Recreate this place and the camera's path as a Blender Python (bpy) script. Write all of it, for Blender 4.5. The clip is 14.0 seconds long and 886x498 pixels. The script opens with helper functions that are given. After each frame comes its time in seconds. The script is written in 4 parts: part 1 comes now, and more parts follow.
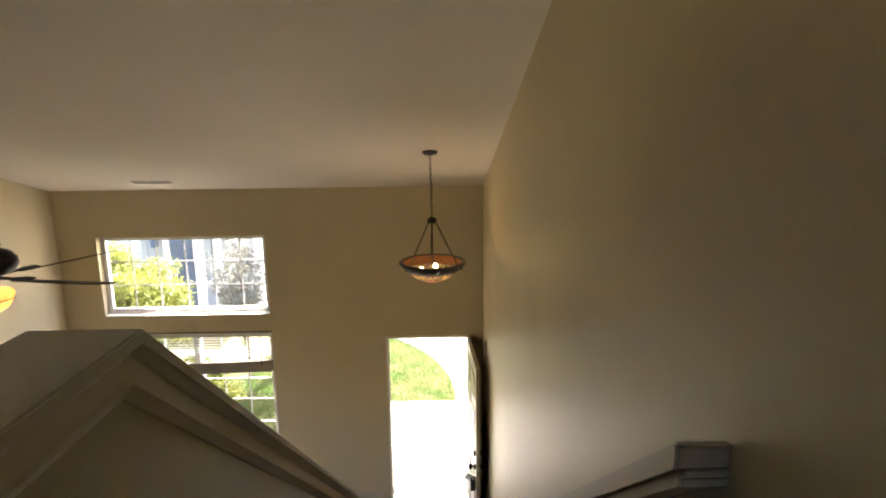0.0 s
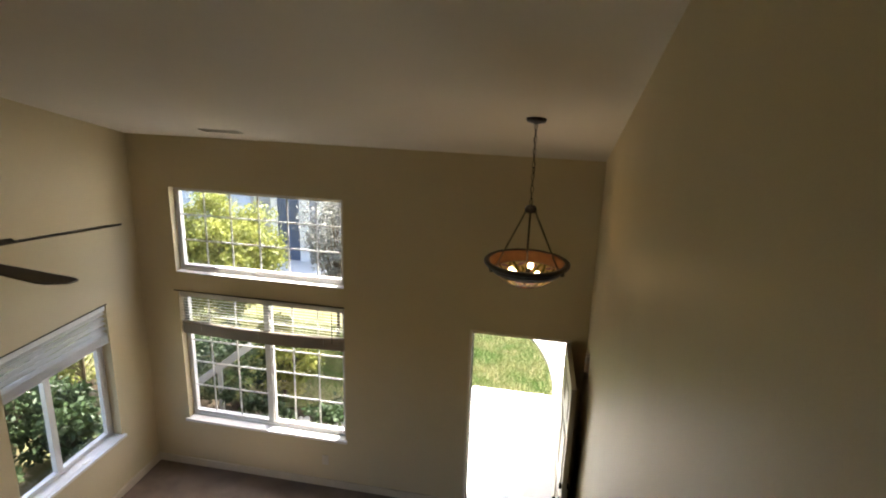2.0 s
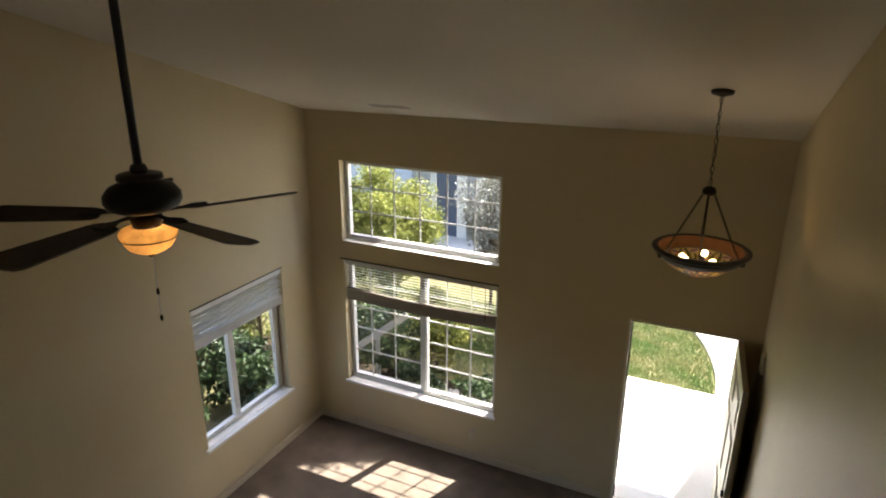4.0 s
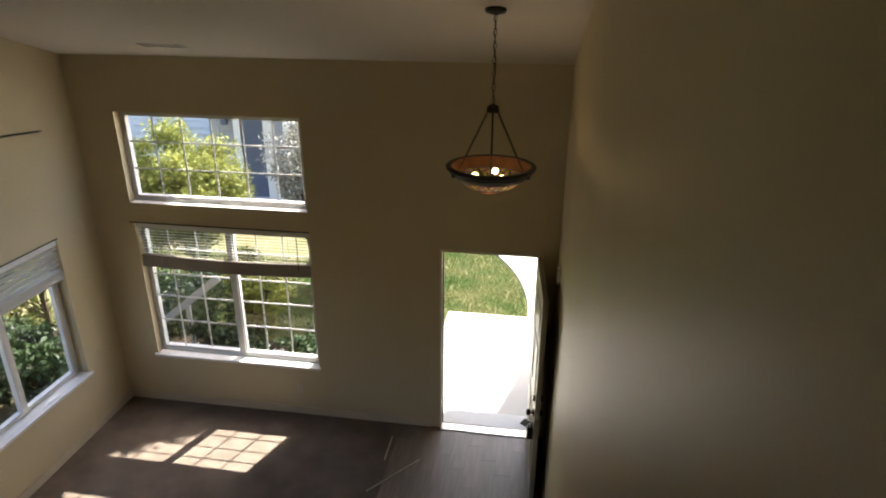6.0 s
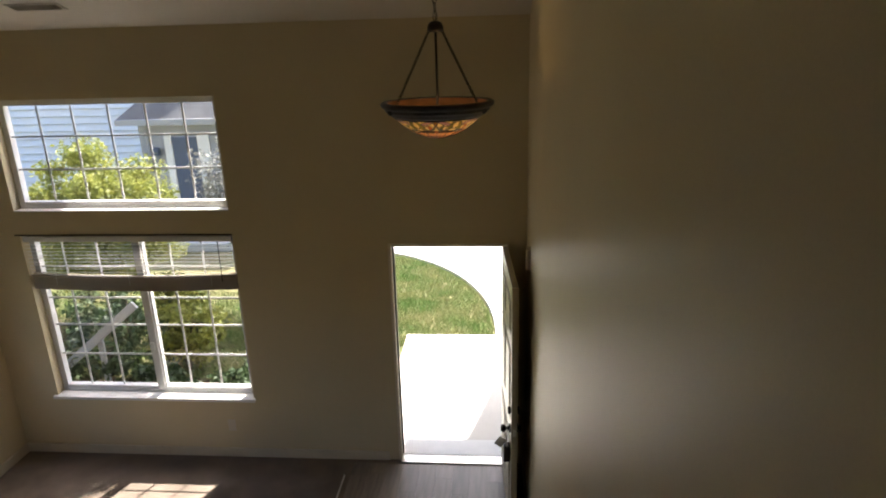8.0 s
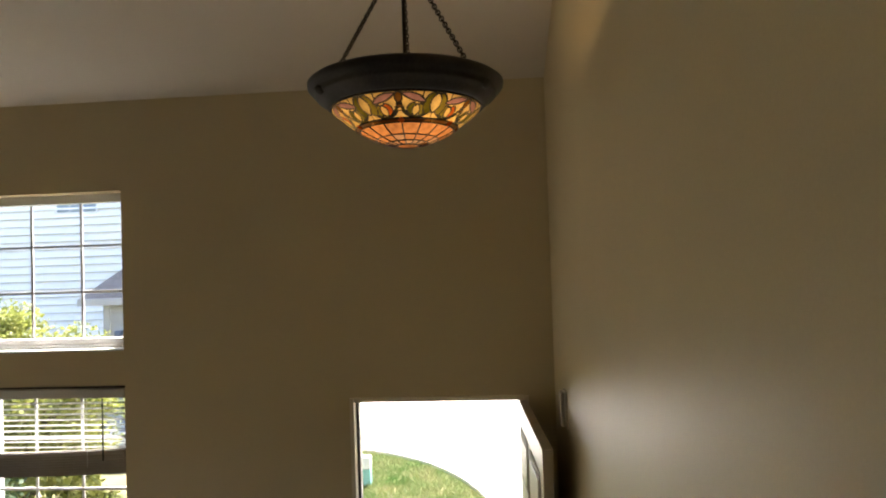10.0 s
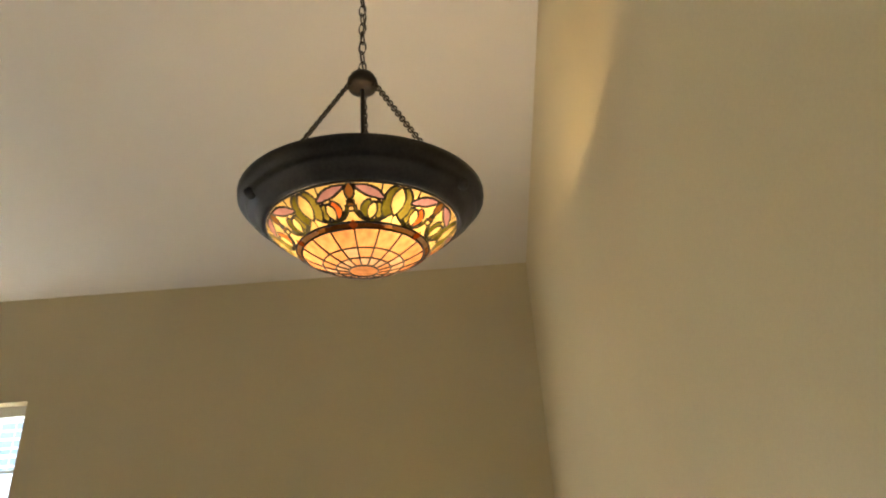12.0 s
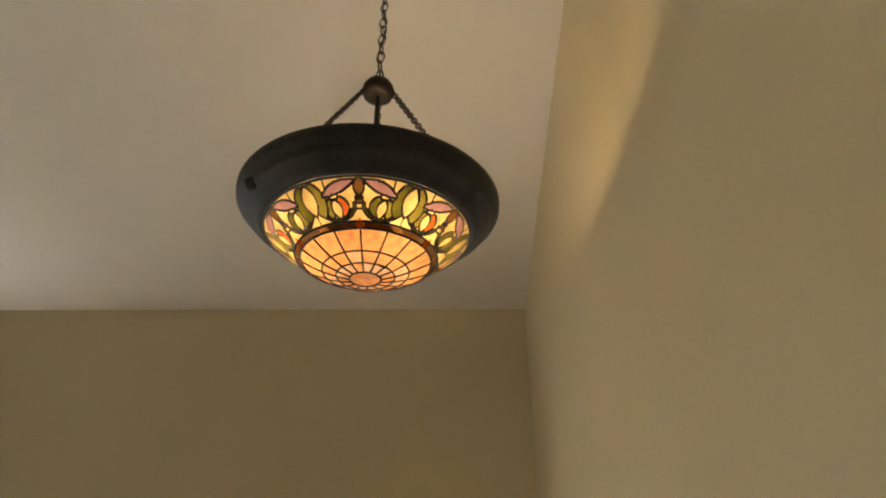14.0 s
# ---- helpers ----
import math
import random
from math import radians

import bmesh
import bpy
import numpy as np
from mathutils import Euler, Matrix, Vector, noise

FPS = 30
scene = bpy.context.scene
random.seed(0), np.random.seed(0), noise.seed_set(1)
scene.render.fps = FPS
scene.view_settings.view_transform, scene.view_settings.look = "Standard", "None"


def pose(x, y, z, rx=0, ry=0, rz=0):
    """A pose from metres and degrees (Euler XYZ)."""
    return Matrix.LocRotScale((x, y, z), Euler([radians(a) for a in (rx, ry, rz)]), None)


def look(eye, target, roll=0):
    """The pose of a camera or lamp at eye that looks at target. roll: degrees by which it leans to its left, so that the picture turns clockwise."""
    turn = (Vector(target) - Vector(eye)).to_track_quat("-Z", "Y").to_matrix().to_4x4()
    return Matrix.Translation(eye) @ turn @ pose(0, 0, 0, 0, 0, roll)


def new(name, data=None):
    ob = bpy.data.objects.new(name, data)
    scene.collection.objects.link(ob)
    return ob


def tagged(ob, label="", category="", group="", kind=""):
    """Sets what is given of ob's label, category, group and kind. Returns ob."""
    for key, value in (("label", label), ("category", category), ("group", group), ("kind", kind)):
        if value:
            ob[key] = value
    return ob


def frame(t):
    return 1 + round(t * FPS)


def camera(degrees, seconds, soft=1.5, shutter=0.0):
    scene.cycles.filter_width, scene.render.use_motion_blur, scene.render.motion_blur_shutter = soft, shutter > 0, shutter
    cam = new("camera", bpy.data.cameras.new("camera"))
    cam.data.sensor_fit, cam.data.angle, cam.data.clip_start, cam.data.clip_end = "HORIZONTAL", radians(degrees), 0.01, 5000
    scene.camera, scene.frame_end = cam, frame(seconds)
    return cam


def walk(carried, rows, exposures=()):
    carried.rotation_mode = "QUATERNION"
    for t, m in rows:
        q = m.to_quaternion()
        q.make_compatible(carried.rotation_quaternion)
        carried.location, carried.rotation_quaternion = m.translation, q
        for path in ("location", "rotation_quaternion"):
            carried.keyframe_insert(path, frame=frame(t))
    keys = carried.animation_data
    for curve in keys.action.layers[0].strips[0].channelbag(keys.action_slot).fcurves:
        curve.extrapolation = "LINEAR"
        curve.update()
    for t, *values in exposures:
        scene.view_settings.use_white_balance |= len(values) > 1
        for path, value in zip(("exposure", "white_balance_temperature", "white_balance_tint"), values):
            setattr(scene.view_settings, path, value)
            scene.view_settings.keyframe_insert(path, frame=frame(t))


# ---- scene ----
SKY_STRENGTH, SUN_STRENGTH, BULB_WATTS, FAN_WATTS = 0.12, 4.0, 0.0170, 0.012
# seconds, stops, kelvin, tint
EXPOSURES = [(0, 3.90, 6650, 11.5), (0.5, 3.45, 6600, 11), (1.5, 3.12, 6500, 9.5), (3, 2.75, 6450, 8.5), (5.5, 2.55, 6450, 9), (6.5, 2.46, 6450, 9), (7.2, 2.46, 6450, 10), (9.5, 2.87, 6450, 10.5), (11, 3.80, 6100, 8), (11.5, 4.33, 5950, 7), (12, 4.42, 5950, 7), (13, 4.20, 5950, 7), (14, 4.05, 5950, 7)]
# seconds, eye x y z, heading, tilt, lean
PATH = [
    (0, 0.104, 1.249, 4.532, -0.3, -12.16, -0.8),
    (0.5, 0.193, 1.596, 4.513, 3.44, -14.09, 0.2),
    (1, 0.101, 1.881, 4.515, 2.91, -13.9, -0.93),
    (1.5, 0.172, 2.188, 4.508, 3.49, -15.49, 0.25),
    (2, 0.234, 2.443, 4.556, 10.76, -16.65, 1.92),
    (2.5, 0.137, 2.496, 4.554, 19.23, -17.37, 0.86),
    (3, 0.136, 2.522, 4.571, 23.93, -18.54, 0.41),
    (3.2, 0.134, 2.527, 4.562, 25.71, -19.03, 0.3),
    (5.3, 0.25, 2.489, 4.473, 19.32, -18.58, 0.68),
    (5.5, 0.257, 2.512, 4.467, 15.43, -19.58, 1.13),
    (6, 0.321, 2.58, 4.311, 8.56, -22.2, 0.34),
    (6.5, 0.298, 2.736, 4.116, 3.25, -21.62, -2.59),
    (7, 0.351, 2.972, 3.936, 5.55, -19.46, -0.23),
    (7.2, 0.33, 3.009, 3.878, 6.15, -19.93, -1.27),
    (9.3, 0.312, 4.137, 3.008, 3.48, -6.93, -0.71),
    (9.5, 0.306, 4.33, 2.944, 4.36, -4.47, -1.39),
    (10, 0.282, 4.625, 2.776, 4.58, 1.39, -1.88),
    (10.5, 0.273, 4.847, 2.625, 3.55, 4.3, -2.02),
    (11, 0.272, 5.025, 2.562, 3.88, 9.3, -3.02),
    (11.5, 0.287, 5.103, 2.547, 3.37, 17.66, -1.86),
    (12, 0.261, 5.147, 2.581, 1.63, 24.19, -3.69),
    (12.5, 0.248, 5.186, 2.592, -0.4, 30.02, -5.32),
    (13, 0.249, 5.21, 2.593, -0.58, 31.52, -3.57),
    (13.5, 0.239, 5.258, 2.556, -4.01, 33.14, -1.75),
    (14, 0.211, 5.285, 2.535, 0.35, 29.7, 0.0),
]
cam = camera(70.46, 14.0, 2.0)
walk(cam, [(t, pose(x, y, z, 90 + tilt, 0, heading) @ pose(0, 0, 0, 0, 0, lean)) for t, x, y, z, heading, tilt, lean in PATH], EXPOSURES)

# ---- world, sun and lamps' setting ----
SUN_DIR = Vector((0.225, 0.63, 1.0)).normalized()
world = bpy.data.worlds.new("world")
world.use_nodes = True
scene.world = world
wn = world.node_tree
sky = wn.nodes.new("ShaderNodeTexSky")
sky.sky_type, sky.sun_disc = "NISHITA", False
sky.sun_elevation = math.asin(SUN_DIR.z)
sky.sun_rotation = math.atan2(SUN_DIR.x, SUN_DIR.y)
sky.air_density, sky.dust_density, sky.ozone_density = 0.75, 3.0, 0.4
wn.links.new(sky.outputs[0], wn.nodes["Background"].inputs[0])
wn.nodes["Background"].inputs[1].default_value = SKY_STRENGTH
sun = new("sun", bpy.data.lights.new("sun", "SUN"))
sun.data.energy, sun.data.angle, sun.data.color = SUN_STRENGTH, radians(0.5), (1.0, 0.95, 0.86)
sun.matrix_world = look((0, 0, 30), Vector((0, 0, 30)) - SUN_DIR)


def point_lamp(name, place, watts, radius, colour):
    ob = new(name, bpy.data.lights.new(name, "POINT"))
    ob.data.energy, ob.data.shadow_soft_size, ob.data.color = watts, radius, colour
    ob.location = place
    return ob


# ---- materials ----
def material(name, colour, rough=0.6, metal=0.0, vary=0.12, scale=6.0, fine=90.0, bump=0.15, depth=0.002,
             spec=0.5, second=None, per_object=0.0, stretch=None, translucent=0.0):
    """Two scales of mottling on a base colour, with fine relief."""
    m = bpy.data.materials.new(name)
    m.use_nodes = True
    t = m.node_tree
    n, link = t.nodes, t.links.new
    p = n["Principled BSDF"]
    p.inputs["Roughness"].default_value, p.inputs["Metallic"].default_value = rough, metal
    p.inputs["Specular IOR Level"].default_value = spec
    co = n.new("ShaderNodeTexCoord")
    src = co.outputs["Object"]
    if stretch:
        mp = n.new("ShaderNodeMapping")
        mp.inputs["Scale"].default_value = stretch
        link(src, mp.inputs[0])
        src = mp.outputs[0]
    big, small = n.new("ShaderNodeTexNoise"), n.new("ShaderNodeTexNoise")
    big.inputs["Scale"].default_value, small.inputs["Scale"].default_value = scale, fine
    big.inputs["Detail"].default_value, small.inputs["Detail"].default_value = 4, 3
    link(src, big.inputs["Vector"]), link(src, small.inputs["Vector"])
    add = n.new("ShaderNodeMath")
    add.operation = "MULTIPLY_ADD"
    link(small.outputs["Fac"], add.inputs[0])
    add.inputs[1].default_value = 0.5
    link(big.outputs["Fac"], add.inputs[2])
    ramp = n.new("ShaderNodeMapRange")
    ramp.inputs["From Min"].default_value, ramp.inputs["From Max"].default_value = 0.5, 1.0
    link(add.outputs[0], ramp.inputs["Value"])
    mix = n.new("ShaderNodeMix")
    mix.data_type = "RGBA"
    a = second or tuple(max(0.0, c * (1 - vary)) for c in colour)
    b = colour if second else tuple(min(1.0, c * (1 + vary)) for c in colour)
    mix.inputs["A"].default_value, mix.inputs["B"].default_value = (*a, 1), (*b, 1)
    link(ramp.outputs[0], mix.inputs["Factor"])
    out = mix.outputs["Result"]
    if per_object:
        info, hsv, rng = n.new("ShaderNodeObjectInfo"), n.new("ShaderNodeHueSaturation"), n.new("ShaderNodeMapRange")
        rng.inputs["To Min"].default_value, rng.inputs["To Max"].default_value = 1 - per_object, 1 + per_object
        link(info.outputs["Random"], rng.inputs["Value"]), link(rng.outputs[0], hsv.inputs["Value"])
        link(out, hsv.inputs["Color"])
        out = hsv.outputs[0]
    link(out, p.inputs["Base Color"])
    if bump:
        b_ = n.new("ShaderNodeBump")
        b_.inputs["Strength"].default_value, b_.inputs["Distance"].default_value = bump, depth
        link(small.outputs["Fac"], b_.inputs["Height"]), link(b_.outputs[0], p.inputs["Normal"])
    if translucent:
        tr, sh = n.new("ShaderNodeBsdfTranslucent"), n.new("ShaderNodeMixShader")
        sh.inputs[0].default_value = translucent
        link(out, tr.inputs["Color"])
        link(p.outputs[0], sh.inputs[1]), link(tr.outputs[0], sh.inputs[2])
        link(sh.outputs[0], n["Material Output"].inputs["Surface"])
    return m


def glass_material(name, tint=(1, 1, 1), rough=0.0, gloss=0.035):
    """Thin window glass: clear, with a faint mirror."""
    m = bpy.data.materials.new(name)
    m.use_nodes = True
    t = m.node_tree
    n, link = t.nodes, t.links.new
    tr, gl, mx = (n.new("ShaderNode" + k) for k in ("BsdfTransparent", "BsdfGlossy", "MixShader"))
    tr.inputs[0].default_value = (*tint, 1)
    gl.inputs["Roughness"].default_value = rough
    mx.inputs[0].default_value = gloss
    link(tr.outputs[0], mx.inputs[1]), link(gl.outputs[0], mx.inputs[2])
    link(mx.outputs[0], n["Material Output"].inputs["Surface"])
    return m


def bulb_material(name, colour, strength):
    m = bpy.data.materials.new(name)
    m.use_nodes = True
    p = m.node_tree.nodes["Principled BSDF"]
    p.inputs["Base Color"].default_value = (*colour, 1)
    p.inputs["Emission Color"].default_value, p.inputs["Emission Strength"].default_value = (*colour, 1), strength
    return m


WALL = material("tan_wall_paint", (0.605, 0.510, 0.325), 0.48, vary=0.045, scale=1.3, fine=240, bump=0.10, depth=0.0008, spec=0.15)
CEIL = material("ceiling_paint", (0.70, 0.64, 0.55), 0.85, vary=0.03, scale=1.0, fine=160, bump=0.35, depth=0.002, spec=0.2)
TRIM = material("cream_trim_paint", (0.74, 0.66, 0.52), 0.62, spec=0.25, vary=0.06, scale=5, fine=120, bump=0.06)
# trim paint toned darker for the shade on the handrail
TRIM_SHADE = material("shaded_trim_paint", (0.50, 0.43, 0.31), 0.55, spec=0.25, vary=0.06, scale=5, fine=120, bump=0.06)
BASEB = material("baseboard_paint", (0.60, 0.52, 0.39), 0.45, vary=0.08, scale=5, fine=100, bump=0.06)
VINYL = material("white_vinyl", (0.68, 0.67, 0.65), 0.35, vary=0.04, scale=4, fine=120, bump=0.03)
SILLM = material("white_sill_paint", (0.78, 0.76, 0.73), 0.4, vary=0.07, scale=7, fine=130, bump=0.08)
DARK = material("dark_gap", (0.03, 0.025, 0.02), 0.7, vary=0.2)
CARPET = material("brown_carpet", (0.21, 0.168, 0.135), 0.95, vary=0.25, scale=3.5, fine=420, bump=0.9, depth=0.006, spec=0.1)
PLANK = material("grey_brown_plank", (0.20, 0.165, 0.14), 0.36, vary=0.28, scale=3, fine=30, bump=0.12, depth=0.001, per_object=0.13, stretch=(9, 1, 9))
STRIP = material("brushed_metal_strip", (0.75, 0.72, 0.66), 0.28, 1.0, vary=0.1, fine=200, bump=0.05)
DOORP = material("door_paint", (0.47, 0.40, 0.285), 0.38, vary=0.06, scale=5, fine=120, bump=0.06)
# door paint darkened to stand for shade in the panel grooves
GROOVE_SHADE = material("door_groove_shade", (0.30, 0.25, 0.18), 0.6, vary=0.1)
BRONZE = material("dark_bronze", (0.030, 0.024, 0.020), 0.48, 0.7, vary=0.35, scale=14, fine=160, bump=0.12, spec=0.4)
RIMB = material("aged_bronze_rim", (0.042, 0.036, 0.033), 0.50, 0.35, vary=0.45, scale=9, fine=140, bump=0.15, spec=0.4)
BLADE = material("dark_walnut_blade", (0.060, 0.038, 0.024), 0.5, vary=0.4, scale=5, fine=60, bump=0.08, stretch=(1, 8, 1))
FANBLK = material("black_fan_enamel", (0.010, 0.010, 0.012), 0.38, vary=0.3, fine=120, bump=0.04)
LEAD = material("lead_came", (0.030, 0.026, 0.022), 0.5, 0.5, vary=0.3, fine=200, bump=0.1)
CLEAR = glass_material("window_glass")
CONC = material("pale_concrete", (0.62, 0.60, 0.56), 0.9, vary=0.10, scale=1.5, fine=60, bump=0.3, depth=0.003, spec=0.2)
SOIL = material("grass_soil", (0.085, 0.105, 0.035), 1.0, second=(0.24, 0.20, 0.12), scale=2.5, fine=40, bump=0.6, depth=0.01, spec=0.05)
GRASS = material("grass_blade", (0.085, 0.17, 0.040), 0.6, second=(0.27, 0.265, 0.12), scale=2.2, fine=14, bump=0, spec=0.2, translucent=0.25)
LEAFY = material("yellow_green_leaf", (0.38, 0.38, 0.10), 0.5, second=(0.13, 0.17, 0.035), scale=5, fine=30, bump=0, spec=0.3, translucent=0.38)
LEAFD = material("deep_green_leaf", (0.060, 0.098, 0.036), 0.5, second=(0.020, 0.036, 0.015), scale=3, fine=24, bump=0, spec=0.3, translucent=0.2)
LEAFG = material("grey_purple_leaf", (0.32, 0.33, 0.30), 0.4, second=(0.10, 0.095, 0.09), scale=3, fine=24, bump=0, spec=0.5, translucent=0.2)
BARK = material("grey_brown_bark", (0.13, 0.095, 0.065), 0.9, vary=0.35, scale=8, fine=60, bump=0.8, depth=0.008, stretch=(1, 1, 0.25))
SIDING = material("pale_blue_siding", (0.78, 0.79, 0.79), 0.55, vary=0.05, scale=2, fine=60, bump=0.1)
SIDEG = material("grey_siding", (0.34, 0.35, 0.37), 0.6, vary=0.06, scale=2, fine=60, bump=0.1)
ROOFM = material("grey_shingle", (0.13, 0.128, 0.13), 0.9, vary=0.3, scale=6, fine=40, bump=0.5, depth=0.01)
BLUED = material("slate_blue_door_paint", (0.075, 0.10, 0.16), 0.45, vary=0.1)
WHITE = material("white_outdoor_paint", (0.78, 0.78, 0.77), 0.5, vary=0.05)
STONE = material("river_stone", (0.50, 0.49, 0.48), 0.7, vary=0.3, scale=10, fine=50, bump=0.3, per_object=0.2)
FENCE = material("weathered_fence_wood", (0.24, 0.15, 0.085), 0.8, vary=0.3, scale=4, fine=40, bump=0.4, stretch=(6, 6, 0.6), per_object=0.15)
# dark mulch colour stands for the tree-shaded ground under the window
MULCH = material("shade_dark_mulch", (0.055, 0.042, 0.030), 1.0, vary=0.5, scale=9, fine=70, bump=1.0, depth=0.02, spec=0.05)
GLASSD = material("dark_window_glass", (0.22, 0.27, 0.32), 0.12, vary=0.1)
LOCKM = material("lockbox_enamel", (0.035, 0.028, 0.024), 0.5, 0.3, vary=0.3, fine=90, bump=0.08)
TAGM = material("paper_tag", (0.75, 0.74, 0.70), 0.8, vary=0.05)
CHIME = material("ivory_plastic", (0.60, 0.53, 0.42), 0.45, vary=0.05)
TEAL = material("faded_teal_plastic", (0.25, 0.52, 0.50), 0.5, vary=0.1)


def stained(name, colour, rough=0.35, streak=0.25):
    """Opalescent glass: light scatters through it."""
    return material(name, colour, rough, vary=streak, scale=16, fine=60, bump=0.1, depth=0.001, spec=0.5, translucent=0.88, per_object=0.10)


G_CREAM = stained("cream_opal_glass", (0.47, 0.335, 0.135), streak=0.3)
G_PEACH = stained("peach_opal_glass", (0.44, 0.205, 0.085), streak=0.4)
G_PINKW = stained("pale_pink_opal_glass", (0.42, 0.26, 0.165), streak=0.35)
G_GREEN = stained("olive_green_glass", (0.090, 0.082, 0.012), streak=0.4)
G_OLIVE = stained("yellow_olive_glass", (0.15, 0.125, 0.022), streak=0.4)
G_PINK = stained("mauve_pink_glass", (0.23, 0.125, 0.14))
G_AMBER = stained("brown_amber_glass", (0.106, 0.05, 0.013), streak=0.4)
G_ORANGE = stained("orange_glass", (0.354, 0.085, 0.014))
G_CLEAR = stained("ribbed_clear_glass", (0.34, 0.269, 0.142))
G_FAN = stained("amber_scavo_glass", (0.44, 0.27, 0.12))
COPPER = material("brown_copper_lining", (0.075, 0.034, 0.014), 0.6, 0.0, spec=0.12, vary=0.3, scale=12, fine=120, bump=0.1)


# ---- mesh helpers ----
def finish(ob, mats):
    for m in mats if isinstance(mats, (list, tuple)) else [mats]:
        ob.data.materials.append(m)
    return ob


def to_object(name, bm, mats, smooth=False):
    me = bpy.data.meshes.new(name)
    bmesh.ops.recalc_face_normals(bm, faces=bm.faces[:])
    bm.to_mesh(me)
    bm.free()
    if smooth:
        for f in me.polygons:
            f.use_smooth = True
    return finish(new(name, me), mats)


def part(name, bm, mat, parent, label="", smooth=False):
    ob = to_object(name, bm, mat, smooth)
    ob.parent = parent
    if label:
        ob["label"] = label
    return ob


def thing(name, place=(0, 0, 0), label="", category="", group="", kind=""):
    ob = new(name)
    ob.location = place
    ob.empty_display_size = 0.1
    bpy.context.view_layer.update()
    return tagged(ob, label, category, group, kind)


def box(x0, x1, y0, y1, z0, z1, bevel=0.0, bm=None):
    b = bmesh.new() if bm is None else bm
    c, s = ((x0 + x1) / 2, (y0 + y1) / 2, (z0 + z1) / 2), (abs(x1 - x0), abs(y1 - y0), abs(z1 - z0))
    made = bmesh.ops.create_cube(b, size=1, matrix=Matrix.LocRotScale(c, None, s))
    if bevel:
        edges = {e for v in made["verts"] for e in v.link_edges}
        bmesh.ops.bevel(b, geom=list(edges), offset=bevel, segments=2, profile=0.6, affect="EDGES")
    return b


def lathe(profile, steps=48, place=(0, 0, 0), bm=None, closed=False):
    """Turn (radius, height) pairs about the z axis."""
    b = bmesh.new() if bm is None else bm
    rings = []
    for r, z in profile:
        if r < 1e-5:
            rings.append([b.verts.new((place[0], place[1], place[2] + z))])
        else:
            rings.append([b.verts.new((place[0] + r * math.cos(2 * math.pi * k / steps), place[1] + r * math.sin(2 * math.pi * k / steps), place[2] + z)) for k in range(steps)])
    pairs = list(zip(rings, rings[1:])) + ([(rings[-1], rings[0])] if closed else [])
    for a, c in pairs:
        for k in range(steps):
            j = (k + 1) % steps
            vs = [a[k % len(a)], a[j % len(a)], c[j % len(c)], c[k % len(c)]]
            vs = list(dict.fromkeys(vs))
            if len(vs) > 2:
                b.faces.new(vs)
    return b


def tube(points, radius, sides=8, bm=None, loop=False):
    """A round bar along points; radius may be a list."""
    b = bmesh.new() if bm is None else bm
    pts = [Vector(p) for p in points]
    rings = []
    for i, p in enumerate(pts):
        a, c = (pts[i - 1] if i or loop else p), (pts[(i + 1) % len(pts)] if i < len(pts) - 1 or loop else p)
        d = (c - a).normalized()
        side = d.cross(Vector((0, 0, 1)) if abs(d.z) < 0.9 else Vector((1, 0, 0))).normalized()
        up = side.cross(d)
        r = radius[i] if isinstance(radius, (list, tuple)) else radius
        rings.append([b.verts.new(p + r * (math.cos(2 * math.pi * k / sides) * side + math.sin(2 * math.pi * k / sides) * up)) for k in range(sides)])
    for a, c in list(zip(rings, rings[1:])) + ([(rings[-1], rings[0])] if loop else []):
        for k in range(sides):
            b.faces.new((a[k], a[(k + 1) % sides], c[(k + 1) % sides], c[k]))
    if not loop:
        b.faces.new(rings[0][::-1]), b.faces.new(rings[-1])
    return b


def prism(outline, axis, a, c, bm=None):
    """Extrude a 2D outline along an axis from a to c; the outline holds the other two coordinates in order."""
    b = bmesh.new() if bm is None else bm
    place = {"x": lambda u, v, w: (w, u, v), "y": lambda u, v, w: (u, w, v), "z": lambda u, v, w: (u, v, w)}[axis]
    lo = [b.verts.new(place(u, v, a)) for u, v in outline]
    hi = [b.verts.new(place(u, v, c)) for u, v in outline]
    b.faces.new(lo), b.faces.new(hi[::-1])
    for i in range(len(lo)):
        j = (i + 1) % len(lo)
        b.faces.new((lo[i], hi[i], hi[j], lo[j]))
    return b


def wall_with_openings(axis, at, thick, us, vs, solid):
    """A wall from at to at + thick, split by the breaks us and vs; solid(u, v) tells which cells are wall."""
    b = bmesh.new()
    seen = {}
    def vert(u, v, w):
        k = (round(u, 5), round(v, 5), round(w, 5))
        if k not in seen:
            seen[k] = b.verts.new((u, w, v) if axis == "y" else (w, u, v))
        return seen[k]
    full = {(i, j): solid((us[i] + us[i + 1]) / 2, (vs[j] + vs[j + 1]) / 2) for i in range(len(us) - 1) for j in range(len(vs) - 1)}
    w0, w1 = at, at + thick
    for (i, j), on in full.items():
        if not on:
            continue
        u0, u1, v0, v1 = us[i], us[i + 1], vs[j], vs[j + 1]
        for w in (w0, w1):
            b.faces.new([vert(u0, v0, w), vert(u1, v0, w), vert(u1, v1, w), vert(u0, v1, w)])
        for di, dj, p, q in ((-1, 0, (u0, v0), (u0, v1)), (1, 0, (u1, v0), (u1, v1)), (0, -1, (u0, v0), (u1, v0)), (0, 1, (u0, v1), (u1, v1))):
            if not full.get((i + di, j + dj)):
                b.faces.new([vert(*p, w0), vert(*q, w0), vert(*q, w1), vert(*p, w1)])
    return b


